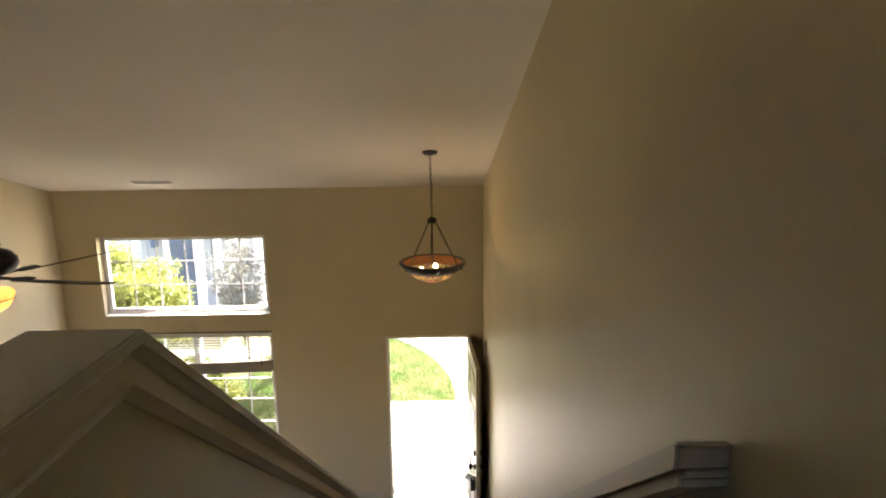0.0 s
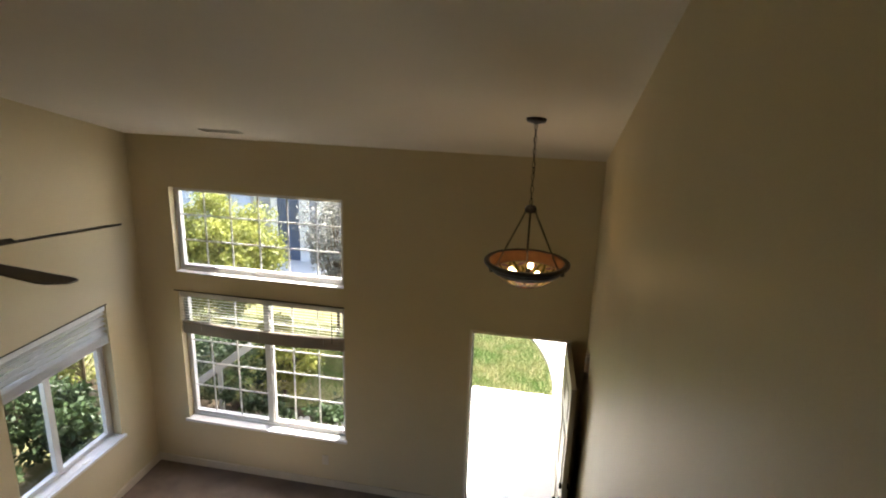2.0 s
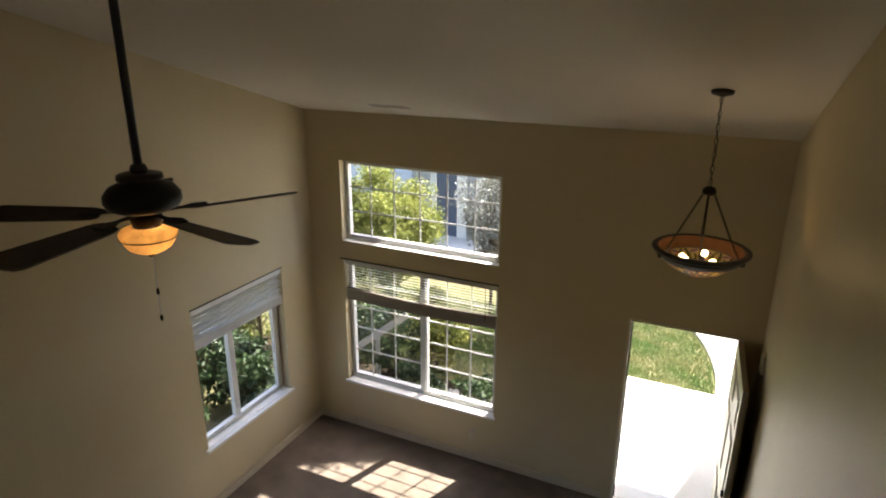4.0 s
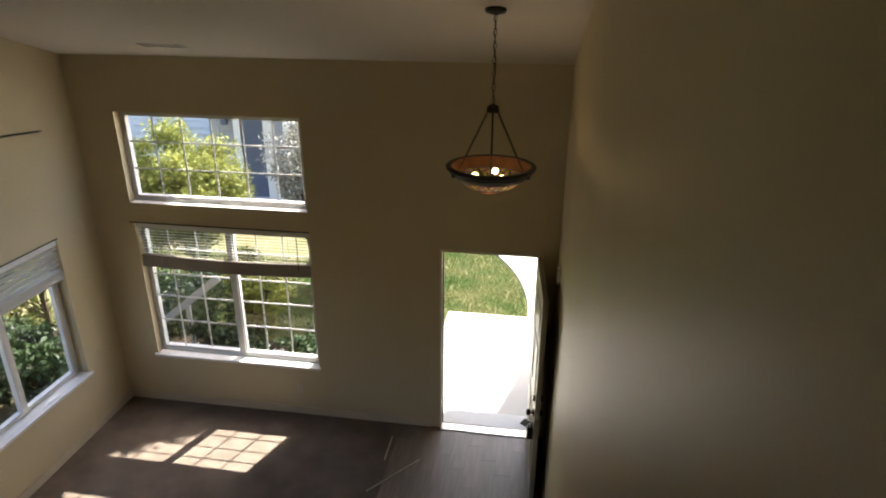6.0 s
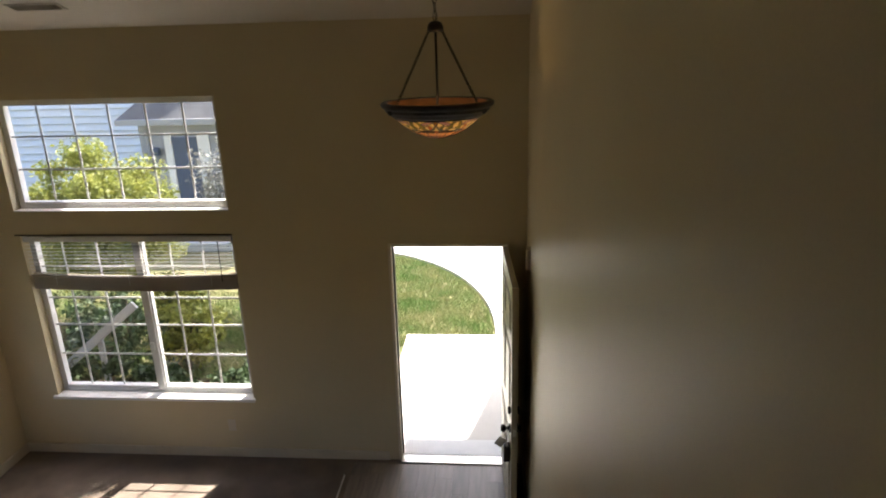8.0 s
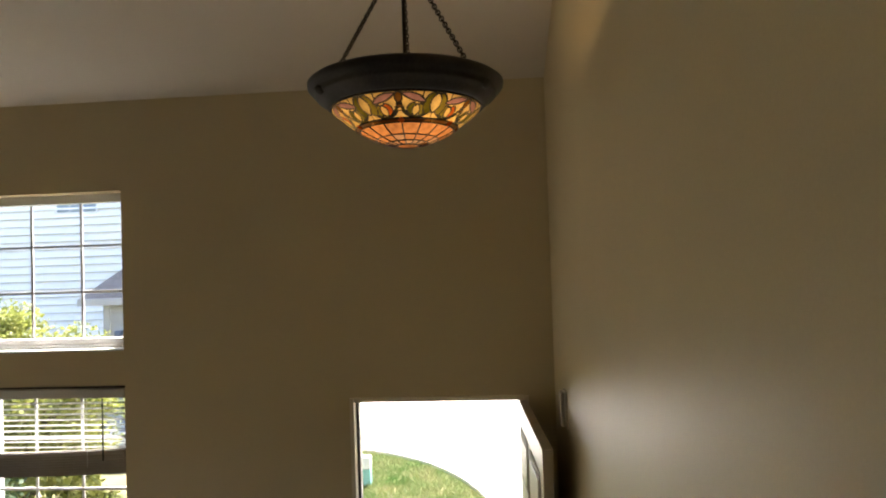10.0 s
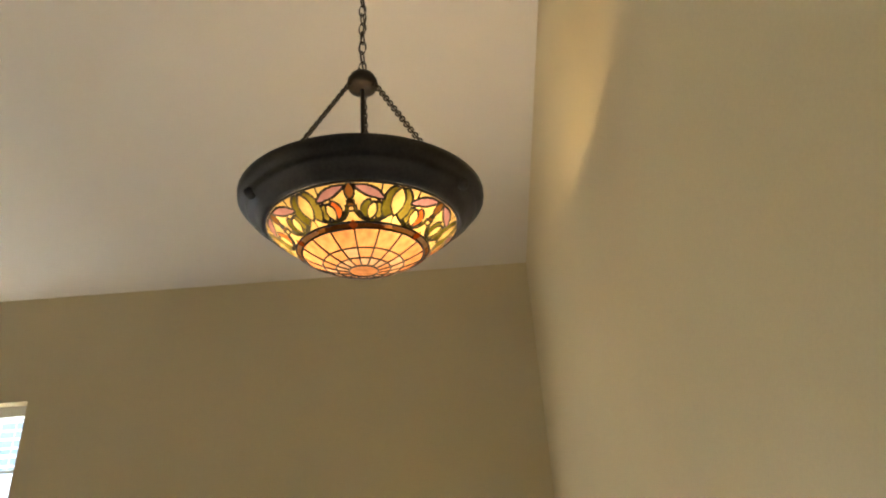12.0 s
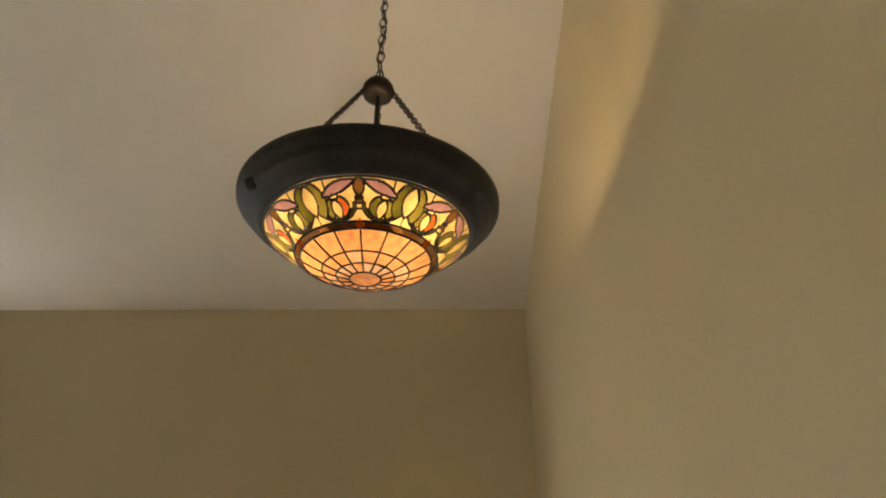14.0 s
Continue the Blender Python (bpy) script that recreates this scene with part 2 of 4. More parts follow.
# ---- plan ----
YF, XR, XL, YB = 8.03, 0.585, -4.10, -1.2      # front, side and back walls
CEIL_Z, SLOPE = 3.770, 0.302                  # ceiling at the front wall, and its rise towards the back
TOP, STEPS, TREAD = 3.06, 17, 0.240           # upper floor and stairs
Y_STAIR = 2.36
RISE = TOP / STEPS
DX0, DX1, DZ = -0.520, 0.432, 2.05            # door opening
UX0, UX1, UZ0, UZ1 = -3.672, -1.822, 2.345, 3.255
LZ0, LZ1 = 0.605, 2.135
SY0, SY1, SZ0, SZ1 = 6.215, 7.475, 0.665, 2.14  # side window
THICK = 0.17


def ceiling_z(y):
    return CEIL_Z + SLOPE * (YF - y)


def structure(name, bm, mat, label):
    return tagged(to_object(name, bm, mat), label, "", "", "structure")


structure("floor", box(XL - 0.15, XR + 0.15, YB, YF, -0.2, 0.0), CARPET, "dark brown cut-pile carpet over the living room floor")
structure("wall_front", wall_with_openings("y", YF, THICK, [XL - THICK, UX0, UX1, DX0, DX1, XR + THICK], [0, LZ0, DZ, LZ1, UZ0, UZ1, CEIL_Z + 0.05],
          lambda x, z: not (UX0 < x < UX1 and (LZ0 < z < LZ1 or UZ0 < z < UZ1)) and not (DX0 < x < DX1 and z < DZ)), WALL, "tan painted front wall with two windows and a doorway")
# the opening at y 1.0 to 3.2 and those in wall_back admit added fill daylight
structure("wall_left", wall_with_openings("x", XL - THICK, THICK, [YB, 1.0, 3.2, SY0, SY1, YF], [0, SZ0, SZ1, 7.5],
          lambda y, z: not ((SY0 < y < SY1 or 1.0 < y < 3.2) and SZ0 < z < SZ1)), WALL, "tan painted side wall with one slider window")
structure("wall_right", box(XR, XR + THICK, YB, YF, 0, 7.5), WALL, "tall tan satin-painted stairwell wall")
structure("wall_back", wall_with_openings("y", YB - THICK, THICK, [XL - THICK, -3.2, -1.4, -0.62, -0.05, XR + THICK], [0, 0.7, 2.1, 4.45, 5.55, 7.5],
          lambda x, z: not (-3.2 < x < -1.4 and 0.7 < z < 2.1) and not (-0.62 < x < -0.05 and 4.45 < z < 5.55)), WALL, "tan painted back wall of the upper hall")
structure("ceiling", prism([(YB - 0.2, ceiling_z(YB - 0.2)), (YF + 0.02, ceiling_z(YF + 0.02)), (YF + 0.02, ceiling_z(YF) + 0.2), (YB - 0.2, ceiling_z(YB - 0.2) + 0.2)], "x", XL - 0.2, XR + 0.2),
          CEIL, "sloping off-white textured ceiling")
structure("upper_floor", box(-0.475, XR, YB, Y_STAIR, TOP - 0.3, TOP), CARPET, "carpeted upper hall floor at the stair head")

# stairs
stairs = thing("stairs", (0.06, Y_STAIR, 0), "straight brown-carpeted staircase beside the tall wall", "", "", "structure")
for k in range(STEPS - 1):
    y0 = Y_STAIR + k * TREAD
    b = box(-0.358, XR - 0.002, y0, y0 + TREAD + 0.02, 0 if k > 9 else TOP - (k + 1) * RISE - 0.5, TOP - (k + 1) * RISE, 0.012)
    bmesh.ops.translate(b, verts=b.verts[:], vec=-stairs.location)
    part("tread", b, CARPET, stairs)

# half wall with its cap, level along the hall and then falling with the stairs
Y_BEND, Y_END, CAP_Z, FALL = 2.110, 4.70, 4.237, 0.80


def cap_z(y):
    return CAP_Z - max(0.0, y - Y_BEND) * FALL


def ribbon(x0, x1, top, bottom, y0=YB, y1=Y_END):
    """A band that follows the half wall, from top to bottom below its cap line."""
    half_turn, stretch = math.tan(math.atan(FALL) / 2), 1 / math.cos(math.atan(FALL))
    line = lambda off: [(y0, CAP_Z - off), (Y_BEND - off * half_turn, CAP_Z - off), (y1, cap_z(y1) - off * stretch)]
    pts = line(top) + (line(bottom)[::-1] if bottom is not None else [(y1, 0.0), (Y_STAIR, 0.0), (Y_STAIR, TOP - 0.3), (y0, TOP - 0.3)])
    return prism(pts, "x", x0, x1)


half = thing("half_wall", (-0.41, Y_BEND, 0), "tan half wall with a painted cap beside the stairs", "", "", "structure")


def half_part(name, b, mat, label=""):
    bmesh.ops.translate(b, verts=b.verts[:], vec=-half.location)
    return part(name, b, mat, half, label)


half_part("wall_body", ribbon(-0.465, -0.350, 0.018, None), WALL)
b = ribbon(-0.492, -0.323, 0.0, 0.016)
bmesh.ops.bevel(b, geom=b.edges[:], offset=0.004, segments=2, affect="EDGES")
half_part("cap", b, TRIM, "flat cream painted cap board")


def cove(x_top, x_foot, x_back, top, foot):
    """A leaning moulding that follows the half wall: its face runs from x_top down to x_foot."""
    half_turn, stretch = math.tan(math.atan(FALL) / 2), 1 / math.cos(math.atan(FALL))
    b = bmesh.new()
    rows = []
    for y, z, k in ((YB, CAP_Z, 0), (Y_BEND, CAP_Z, 1), (Y_END, cap_z(Y_END), 2)):
        corner = lambda x, off: b.verts.new((x, y - (off * half_turn if k == 1 else 0.0), z - off * (stretch if k == 2 else 1.0)))
        rows.append([corner(x_top, top), corner(x_foot, foot), corner(x_back, foot), corner(x_back, top)])
    for p, q in zip(rows, rows[1:]):
        for n in range(4):
            b.faces.new((p[n], p[(n + 1) % 4], q[(n + 1) % 4], q[n]))
    b.faces.new(rows[0]), b.faces.new(rows[-1][::-1])
    return b


half_part("moulding", cove(-0.326, -0.3405, -0.3495, 0.0165, 0.036), TRIM, "cove moulding under the cap")
half_part("apron", ribbon(-0.3495, -0.3415, 0.0365, 0.074), TRIM, "cream apron board under the cap")
half_part("apron", ribbon(-0.474, -0.4655, 0.017, 0.074), TRIM)
half_part("moulding", cove(-0.3335, -0.347, -0.3495, 0.0745, 0.094), TRIM, "small sloped bead moulding")

# handrail along the tall wall
rail = thing("handrail", (XR, 2.17, 4.0), "cream painted wooden handrail fixed along the stairwell wall", "handrail")
RAIL_Y, RAIL_Z = 2.19, 3.992


def rail_bar(x0, x1, top, bottom, bevel):
    """A rail board that starts with a short level return and then falls with the stairs."""
    z = lambda y: RAIL_Z - max(0.0, y - RAIL_Y - 0.012) * 0.78
    ys = (RAIL_Y, RAIL_Y + 0.012, 5.6)
    b = prism([(y, z(y) - top) for y in ys] + [(y, z(y) - bottom) for y in ys[::-1]], "x", x0, x1)
    bmesh.ops.bevel(b, geom=b.edges[:], offset=bevel, segments=2, affect="EDGES")
    bmesh.ops.translate(b, verts=b.verts[:], vec=-rail.location)
    return b


part("rail_top", rail_bar(0.490, XR - 0.001, 0.0, 0.046, 0.005), TRIM_SHADE, rail)
part("rail_neck", rail_bar(0.508, XR - 0.001, 0.047, 0.058, 0.002), TRIM_SHADE, rail)
part("rail_base", rail_bar(0.499, XR - 0.001, 0.059, 0.080, 0.004), TRIM_SHADE, rail)

# baseboards
def baseboard(x0, x1, y0, y1):
    b = box(x0, x1, y0, y1, 0.0, 0.09, 0.006)
    return tagged(to_object("baseboard", b, BASEB), "painted wooden baseboard along the wall foot", "", "", "structure")


baseboard(XL, -0.62, YF - 0.016, YF)
baseboard(XL, XL + 0.016, YB, YF - 0.017)
baseboard(XR - 0.016, XR, 6.2, YF - 0.01)

# ---- windows ----
def bar(x0, x1, y0, y1, z0, z1, bevel=0.004):
    return box(x0, x1, y0, y1, z0, z1, bevel)


def front_window(name, x0, x1, z0, z1, y, uprights, rows, stile, label):
    w = thing(name, ((x0 + x1) / 2, y, z0), label, "", "", "structure")
    def add(n, b, m, parent=None, lab=""):
        bmesh.ops.translate(b, verts=b.verts[:], vec=-w.location)
        return part(n, b, m, parent or w, lab)
    f = 0.05
    add("window_frame", bar(x0, x0 + f, y, y + 0.06, z0, z1), VINYL)
    add("window_frame", bar(x1 - f, x1, y, y + 0.06, z0, z1), VINYL)
    add("window_frame", bar(x0 + f, x1 - f, y, y + 0.06, z1 - f, z1), VINYL)
    add("window_frame", bar(x0 + f, x1 - f, y, y + 0.06, z0, z0 + f + 0.015), VINYL)
    add("window_track", bar(x0 + f, x1 - f, y - 0.012, y - 0.002, z0 + 0.0, z0 + 0.03), VINYL)
    if stile:
        add("meeting_stile", bar(stile[0], stile[1], y + 0.004, y + 0.05, z0 + f, z1 - f), VINYL)
        add("meeting_stile", bar(stile[0] + 0.01, stile[1] - 0.012, y - 0.016, y + 0.002, z0 + f, z1 - f), VINYL)
    edges = [x0 + f] + ([stile[0], stile[1]] if stile else []) + [x1 - f]
    for a, c in zip(edges[::2], edges[1::2]):
        b = box(a, c, y + 0.028, y + 0.032, z0 + f, z1 - f)
        g = add("pane", b, CLEAR)
        g.visible_shadow = False
        g["label"] = "clear window glass"
    for x in uprights:
        add("muntin", bar(x - 0.008, x + 0.008, y + 0.020, y + 0.027, z0 + f, z1 - f, 0.002), VINYL)
    for z in rows:
        for a, c in zip(edges[::2], edges[1::2]):
            add("muntin", bar(a, c, y + 0.018, y + 0.026, z - 0.008, z + 0.008, 0.002), VINYL)
    return w, add


ywin = YF + 0.085
win1, add1 = front_window("window_1", UX0 + 0.002, UX1 - 0.002, UZ0 + 0.002, UZ1 - 0.002, ywin, [-3.355, -3.065, -2.757, -2.445, -2.135], [2.953, 2.682], None, "fixed white vinyl picture window with a grid")
win2, add2 = front_window("window_2", UX0 + 0.002, UX1 - 0.002, LZ0 + 0.002, LZ1 - 0.002, ywin, [-3.395, -3.085, -2.435, -2.150], [0.985, 1.275, 1.535, 1.83], (-2.752, -2.664), "white vinyl sliding window with a grid, half covered by a blind")
add1("window_sill", box(UX0 + 0.002, UX1 - 0.002, YF - 0.004, ywin - 0.013, UZ0 + 0.001, UZ0 + 0.012, 0.003), SILLM)
add2("window_sill", box(UX0 - 0.03, UX1 + 0.02, YF - 0.035, YF - 0.001, LZ0 - 0.02, LZ0 + 0.010, 0.006), SILLM)
add2("window_sill", box(UX0 + 0.002, UX1 - 0.002, YF - 0.001, ywin - 0.013, LZ0 + 0.001, LZ0 + 0.011, 0.002), SILLM)
add2("latch", box(-2.74, -2.70, ywin - 0.03, ywin - 0.014, 1.05, 1.12, 0.004), VINYL)

win3 = thing("window_3", (XL - 0.08, (SY0 + SY1) / 2, SZ0), "white vinyl slider window in the side wall", "", "", "structure")


def add3(n, b, m, lab=""):
    bmesh.ops.translate(b, verts=b.verts[:], vec=-win3.location)
    return part(n, b, m, win3, lab)


xw = XL - 0.10
for y0, y1, z0, z1 in ((SY0, SY0 + 0.05, SZ0, SZ1), (SY1 - 0.05, SY1, SZ0, SZ1), (SY0 + 0.05, SY1 - 0.05, SZ1 - 0.05, SZ1), (SY0 + 0.05, SY1 - 0.05, SZ0, SZ0 + 0.06)):
    add3("window_frame", box(xw - 0.055, xw, y0 + 0.002, y1 - 0.002, z0 + 0.002, z1 - 0.002, 0.004), VINYL)
add3("window_frame", box(xw - 0.03, xw + 0.012, SY1 - 0.10, SY1 - 0.055, SZ0 + 0.06, SZ1 - 0.06, 0.004), VINYL)
add3("meeting_stile", box(xw - 0.045, xw + 0.010, 6.71, 6.78, SZ0 + 0.062, SZ1 - 0.052, 0.004), VINYL)
for a, c in ((SY0 + 0.05, 6.71), (6.78, SY1 - 0.10)):
    g = add3("pane", box(xw - 0.032, xw - 0.028, a, c, SZ0 + 0.062, SZ1 - 0.052), CLEAR)
    g.visible_shadow = False
add3("window_sill", box(XL - 0.10, XL - 0.001, SY0 + 0.002, SY1 - 0.002, SZ0 + 0.001, SZ0 + 0.012, 0.003), SILLM)
add3("window_sill", box(XL - 0.001, XL + 0.04, SY0 - 0.03, SY1 + 0.03, SZ0 - 0.02, SZ0 + 0.010, 0.006), SILLM)
add3("catch", box(XL - 0.03, XL + 0.0, 6.93, 7.02, SZ0 + 0.013, SZ0 + 0.022, 0.003), STRIP, "small loose metal window catch")

# plain unseen windows behind the walk, in the rear of the room and the upper hall, added to let in fill daylight
for name, (x0, x1, y0, y1, z0, z1), flat in (("fill_window_4", (XL - 0.12, XL - 0.06, 1.0, 3.2, SZ0, SZ1), "x"), ("fill_window_5", (-3.2, -1.4, YB - 0.12, YB - 0.06, 0.7, 2.1), "y"), ("fill_window_6", (-0.62, -0.05, YB - 0.12, YB - 0.06, 4.45, 5.55), "y")):
    w = thing(name, ((x0 + x1) / 2, (y0 + y1) / 2, z0), "plain unseen white vinyl window added at the rear for fill daylight", "", "", "structure")
    def addw(n, b):
        bmesh.ops.translate(b, verts=b.verts[:], vec=-w.location)
        return part(n, b, VINYL if n != "pane" else CLEAR, w)
    f = 0.05
    addw("window_frame", box(x0, x1, y0, y1, z0 + 0.001, z0 + f, 0.004))
    addw("window_frame", box(x0, x1, y0, y1, z1 - f, z1 - 0.001, 0.004))
    if flat == "x":
        for y in (y0 + 0.001, (y0 + y1) / 2, y1 - f - 0.001):
            addw("window_frame", box(x0, x1, y, y + f, z0 + f, z1 - f, 0.004))
        g = addw("pane", box(x0 + 0.028, x0 + 0.032, y0 + f, y1 - f, z0 + f, z1 - f))
    else:
        for x in (x0 + 0.001, (x0 + x1) / 2, x1 - f - 0.001):
            addw("window_frame", box(x, x + f, y0, y1, z0 + f, z1 - f, 0.004))
        g = addw("pane", box(x0 + f, x1 - f, y0 + 0.028, y0 + 0.032, z0 + f, z1 - f))
    g.visible_shadow = False

# blinds
def slat_mesh(length, axis, tilt, width=0.048):
    b = bmesh.new()
    n = 5
    rows = []
    for k in range(n):
        u = (k / (n - 1) - 0.5) * width
        h = 0.003 * (1 - (2 * k / (n - 1) - 1) ** 2)
        du, dz = u * math.cos(tilt) - h * math.sin(tilt), u * math.sin(tilt) + h * math.cos(tilt)
        rows.append([(s, du, dz) for s in (-length / 2, length / 2)])
    for off in (0.0, -0.0025):
        vs = [[b.verts.new((s, d, z + off) if axis == "x" else (d, s, z + off)) for s, d, z in r] for r in rows]
        for p, q in zip(vs, vs[1:]):
            b.faces.new((p[0], p[1], q[1], q[0]))
    me = bpy.data.meshes.new("slat")
    bmesh.ops.recalc_face_normals(b, faces=b.faces[:])
    b.to_mesh(me)
    b.free()
    me.materials.append(BLINDM)
    return me


BLINDM = material("white_blind_slat", (0.74, 0.73, 0.71), 0.45, vary=0.05, scale=4, fine=80, bump=0.03, translucent=0.4)
# taupe in place of white: shadow on the gathered slats, put into the colour
STACK_SHADE = material("shaded_blind_stack", (0.36, 0.315, 0.26), 0.5, vary=0.08, scale=4, fine=60, bump=0.04)


def raise_child(name, me, parent, place, turn=(0, 0, 0)):
    ob = new(name, me)
    ob.parent = parent
    ob.location, ob.rotation_euler = place, turn
    return ob


blind = thing("window_blind", ((UX0 + UX1) / 2, YF + 0.035, LZ1 - 0.005), "white slatted blind raised partway, its bundle sagging unevenly", "blind")
L = UX1 - UX0 - 0.03
part("headrail", box(-L / 2 - 0.004, L / 2 + 0.004, -0.03, 0.028, -0.05, 0.0, 0.004), VINYL, blind)
# dark strip stands in for the shadow line above the headrail
part("shadow_strip", box(-L / 2 - 0.06, L / 2 + 0.02, -0.042, -0.036, 0.008, 0.020, 0.002), DARK, blind, "thin dark strip standing in for the shadow over the headrail")
slat = slat_mesh(L, "x", radians(-19))
drop_left, drop_right = 0.345, 0.345
n_sl = 9
for k in range(n_sl):
    f = (k + 1) / (n_sl + 0.4)
    a = -0.05 - f * (drop_left - 0.05)
    c = -0.05 - f * (drop_right - 0.05)
    raise_child("slat", slat, blind, (0, 0, (a + c) / 2), (0, -math.atan2(c - a, L) * 1.0, 0))
# the gathered bundle hangs in a slight curve
b = bmesh.new()
rows_ = []
for i in range(25):
    s = i / 24
    z = -(drop_left + (drop_right - drop_left) * s + 0.022 * math.sin(math.pi * s))
    rows_.append([b.verts.new(((s - 0.5) * L, y, z + dz)) for y, dz in ((-0.026, 0), (0.024, 0), (0.024, -0.130), (-0.026, -0.130)) + tuple((y, -0.122 + 0.0145 * q + d) for q in range(8) for y, d in ((-0.020, 0.0), (-0.026, 0.004)))])
for p, q in zip(rows_, rows_[1:]):
    for k in range(len(p)):
        j = (k + 1) % len(p)
        b.faces.new((p[k], p[j], q[j], q[k]))
b.faces.new(rows_[0]), b.faces.new(rows_[-1][::-1])
part("bottom_rail", b, STACK_SHADE, blind, "gathered stack of white slats, its shadow put into a taupe colour")
for s in (-0.38, -0.02, 0.38):
    part("ladder_cord", tube([(s * L, -0.027, -0.05), (s * L, -0.027, -0.44)], 0.0015, 5), VINYL, blind)
part("wand", tube([(L / 2 - 0.12, -0.032, -0.05), (L / 2 - 0.12, -0.034, -0.40)], 0.004, 6), DARK, blind, "thin dark tilt wand")

blind2 = thing("window_blind", (XL - 0.035, (SY0 + SY1) / 2, SZ1 - 0.004), "white slatted blind half lowered and closed in the side window", "blind")
L2 = SY1 - SY0 - 0.02
part("headrail", box(-0.028, 0.03, -L2 / 2, L2 / 2, -0.05, 0.0, 0.004), VINYL, blind2)
# same stand-in for the shadow line on the side blind
part("shadow_strip", box(0.036, 0.042, -L2 / 2 - 0.02, L2 / 2 + 0.02, 0.006, 0.018, 0.002), DARK, blind2, "thin dark strip standing in for the shadow over the headrail")
slat2 = slat_mesh(L2, "y", radians(-28), 0.046)
for k in range(5):
    raise_child("slat", slat2, blind2, (0.0, 0, -0.078 - 0.053 * k), (radians((0.10, -0.08, 0.12, -0.1, 0.05)[k]), 0, 0))
for k in range(5):
    part("slat", box(-0.026, 0.026, -L2 / 2, L2 / 2, -0.316 - 0.014 * k, -0.305 - 0.014 * k, 0.002), BLINDM, blind2)
part("bottom_rail", box(-0.028, 0.028, -L2 / 2, L2 / 2, -0.399, -0.376, 0.004), BLINDM, blind2)

# ---- front door and entry ----
door = thing("door_1", (DX1 - 0.042, YF + 0.02, 0.012), "cream six-panel front door standing open against the side wall", "", "", "structure")
door.rotation_euler = (0, 0, radians(93.5))
DW, DH, DT = 0.915, 2.02, 0.044
# built closed along -x from the hinge, its indoor face towards -y after the turn
b = box(-DW, 0, -DT, 0, 0, DH, 0.003)
part("door_leaf", b, DOORP, door)


def door_panel(x0, x1, z0, z1, face):
    """Ring darkened as the shade of a recess, and raised field of one panel."""
    y = 0.0 if face > 0 else -DT
    ring, field = bmesh.new(), bmesh.new()
    t = 0.018
    for a in ((x0, x1, z0, z0 + t), (x0, x1, z1 - t, z1), (x0, x0 + t, z0 + t, z1 - t), (x1 - t, x1, z0 + t, z1 - t)):
        box(a[0], a[1], y + (0.0005 if face > 0 else -0.004), y + (0.004 if face > 0 else -0.0005), a[2], a[3], 0, ring)
    m = 0.035
    lo, hi = (y, y + 0.008) if face > 0 else (y - 0.008, y)
    box(x0 + m, x1 - m, lo, hi, z0 + m, z1 - m, 0.003, field)
    g = part("panel", ring, GROOVE_SHADE, door, "panel edge ring, darkened as the shade of a groove")
    p = part("field", field, DOORP, g)
    return p


for face in (1, -1):
    for cx in (-DW * 0.27, -DW * 0.73):
        for z0, z1 in ((0.22, 0.80), (0.97, 1.52), (1.64, 1.90)):
            door_panel(cx - 0.165, cx + 0.165, z0, z1, face)
for z in (0.22, 1.0, 1.78):
    part("hinge", tube([(0.006, -0.022, z - 0.045), (0.006, -0.022, z + 0.045)], 0.007, 8), BRONZE, door)
zk = 0.90
for side, y in ((1, 0.0), (-1, -DT)):
    knob = part("door_handle", tube([(-DW + 0.065, y, zk), (-DW + 0.065, y + side * 0.012, zk)], 0.032, 20), BRONZE, door, "dark bronze knob set")
    k = part("knob", lathe([(0.0, 0.0), (0.012, 0.0), (0.012, 0.02), (0.026, 0.032), (0.030, 0.045), (0.022, 0.058), (0.0, 0.062)], 20), BRONZE, knob, smooth=True)
    if side < 0:
        k.scale = (1, 1, 0.35)
    k.location, k.rotation_euler = (-DW + 0.065, y + side * 0.01, zk), (radians(-90 * side), 0, 0)
    part("deadbolt", tube([(-DW + 0.065, y, zk + 0.15), (-DW + 0.065, y + side * 0.02, zk + 0.15)], 0.027, 20), BRONZE, door)
part("latch_plate", box(-DW - 0.002, -DW - 0.0005, -0.034, -0.010, zk - 0.03, zk + 0.03), STRIP, door)

# a key box hangs from the knob
kb = thing("key_lockbox", (0.415, YF + 0.02 - DW + 0.067, 0.697), "dark key lockbox hanging from the front door knob", "lockbox")
kb.rotation_euler = (0, 0, radians(90))
part("case", box(-0.035, 0.035, -0.025, 0.025, -0.055, 0.075, 0.01), LOCKM, kb)
part("shackle", tube([(-0.026, 0, 0.072), (-0.026, 0, 0.20), (-0.018, 0, 0.222), (0.0, 0, 0.232), (0.018, 0, 0.222), (0.026, 0, 0.20), (0.026, 0, 0.072)], 0.005, 8), STRIP, kb, smooth=True)
part("dial_cover", box(-0.026, 0.026, -0.032, -0.025, -0.04, 0.05, 0.004), LOCKM, kb)
tag = thing("paper_tag", (0.373, YF + 0.02 - DW + 0.067, 0.80), "small white paper tag on a cord at the knob", "tag")
b = box(-0.03, 0.03, -0.001, 0.001, -0.045, 0.03, 0)
bmesh.ops.rotate(b, verts=b.verts[:], cent=(0, 0, 0), matrix=Matrix.Rotation(radians(35), 3, "Y"))
part("card", b, TAGM, tag)
part("cord", tube([(0.012, 0, 0.03), (0.035, 0.0, 0.10), (0.045, 0.0, 0.118)], 0.0012, 5), TAGM, tag)

jamb = thing("door_frame", ((DX0 + DX1) / 2, YF + 0.08, 0), "narrow cream door jamb with dark weatherstrip and metal sill", "", "", "structure")


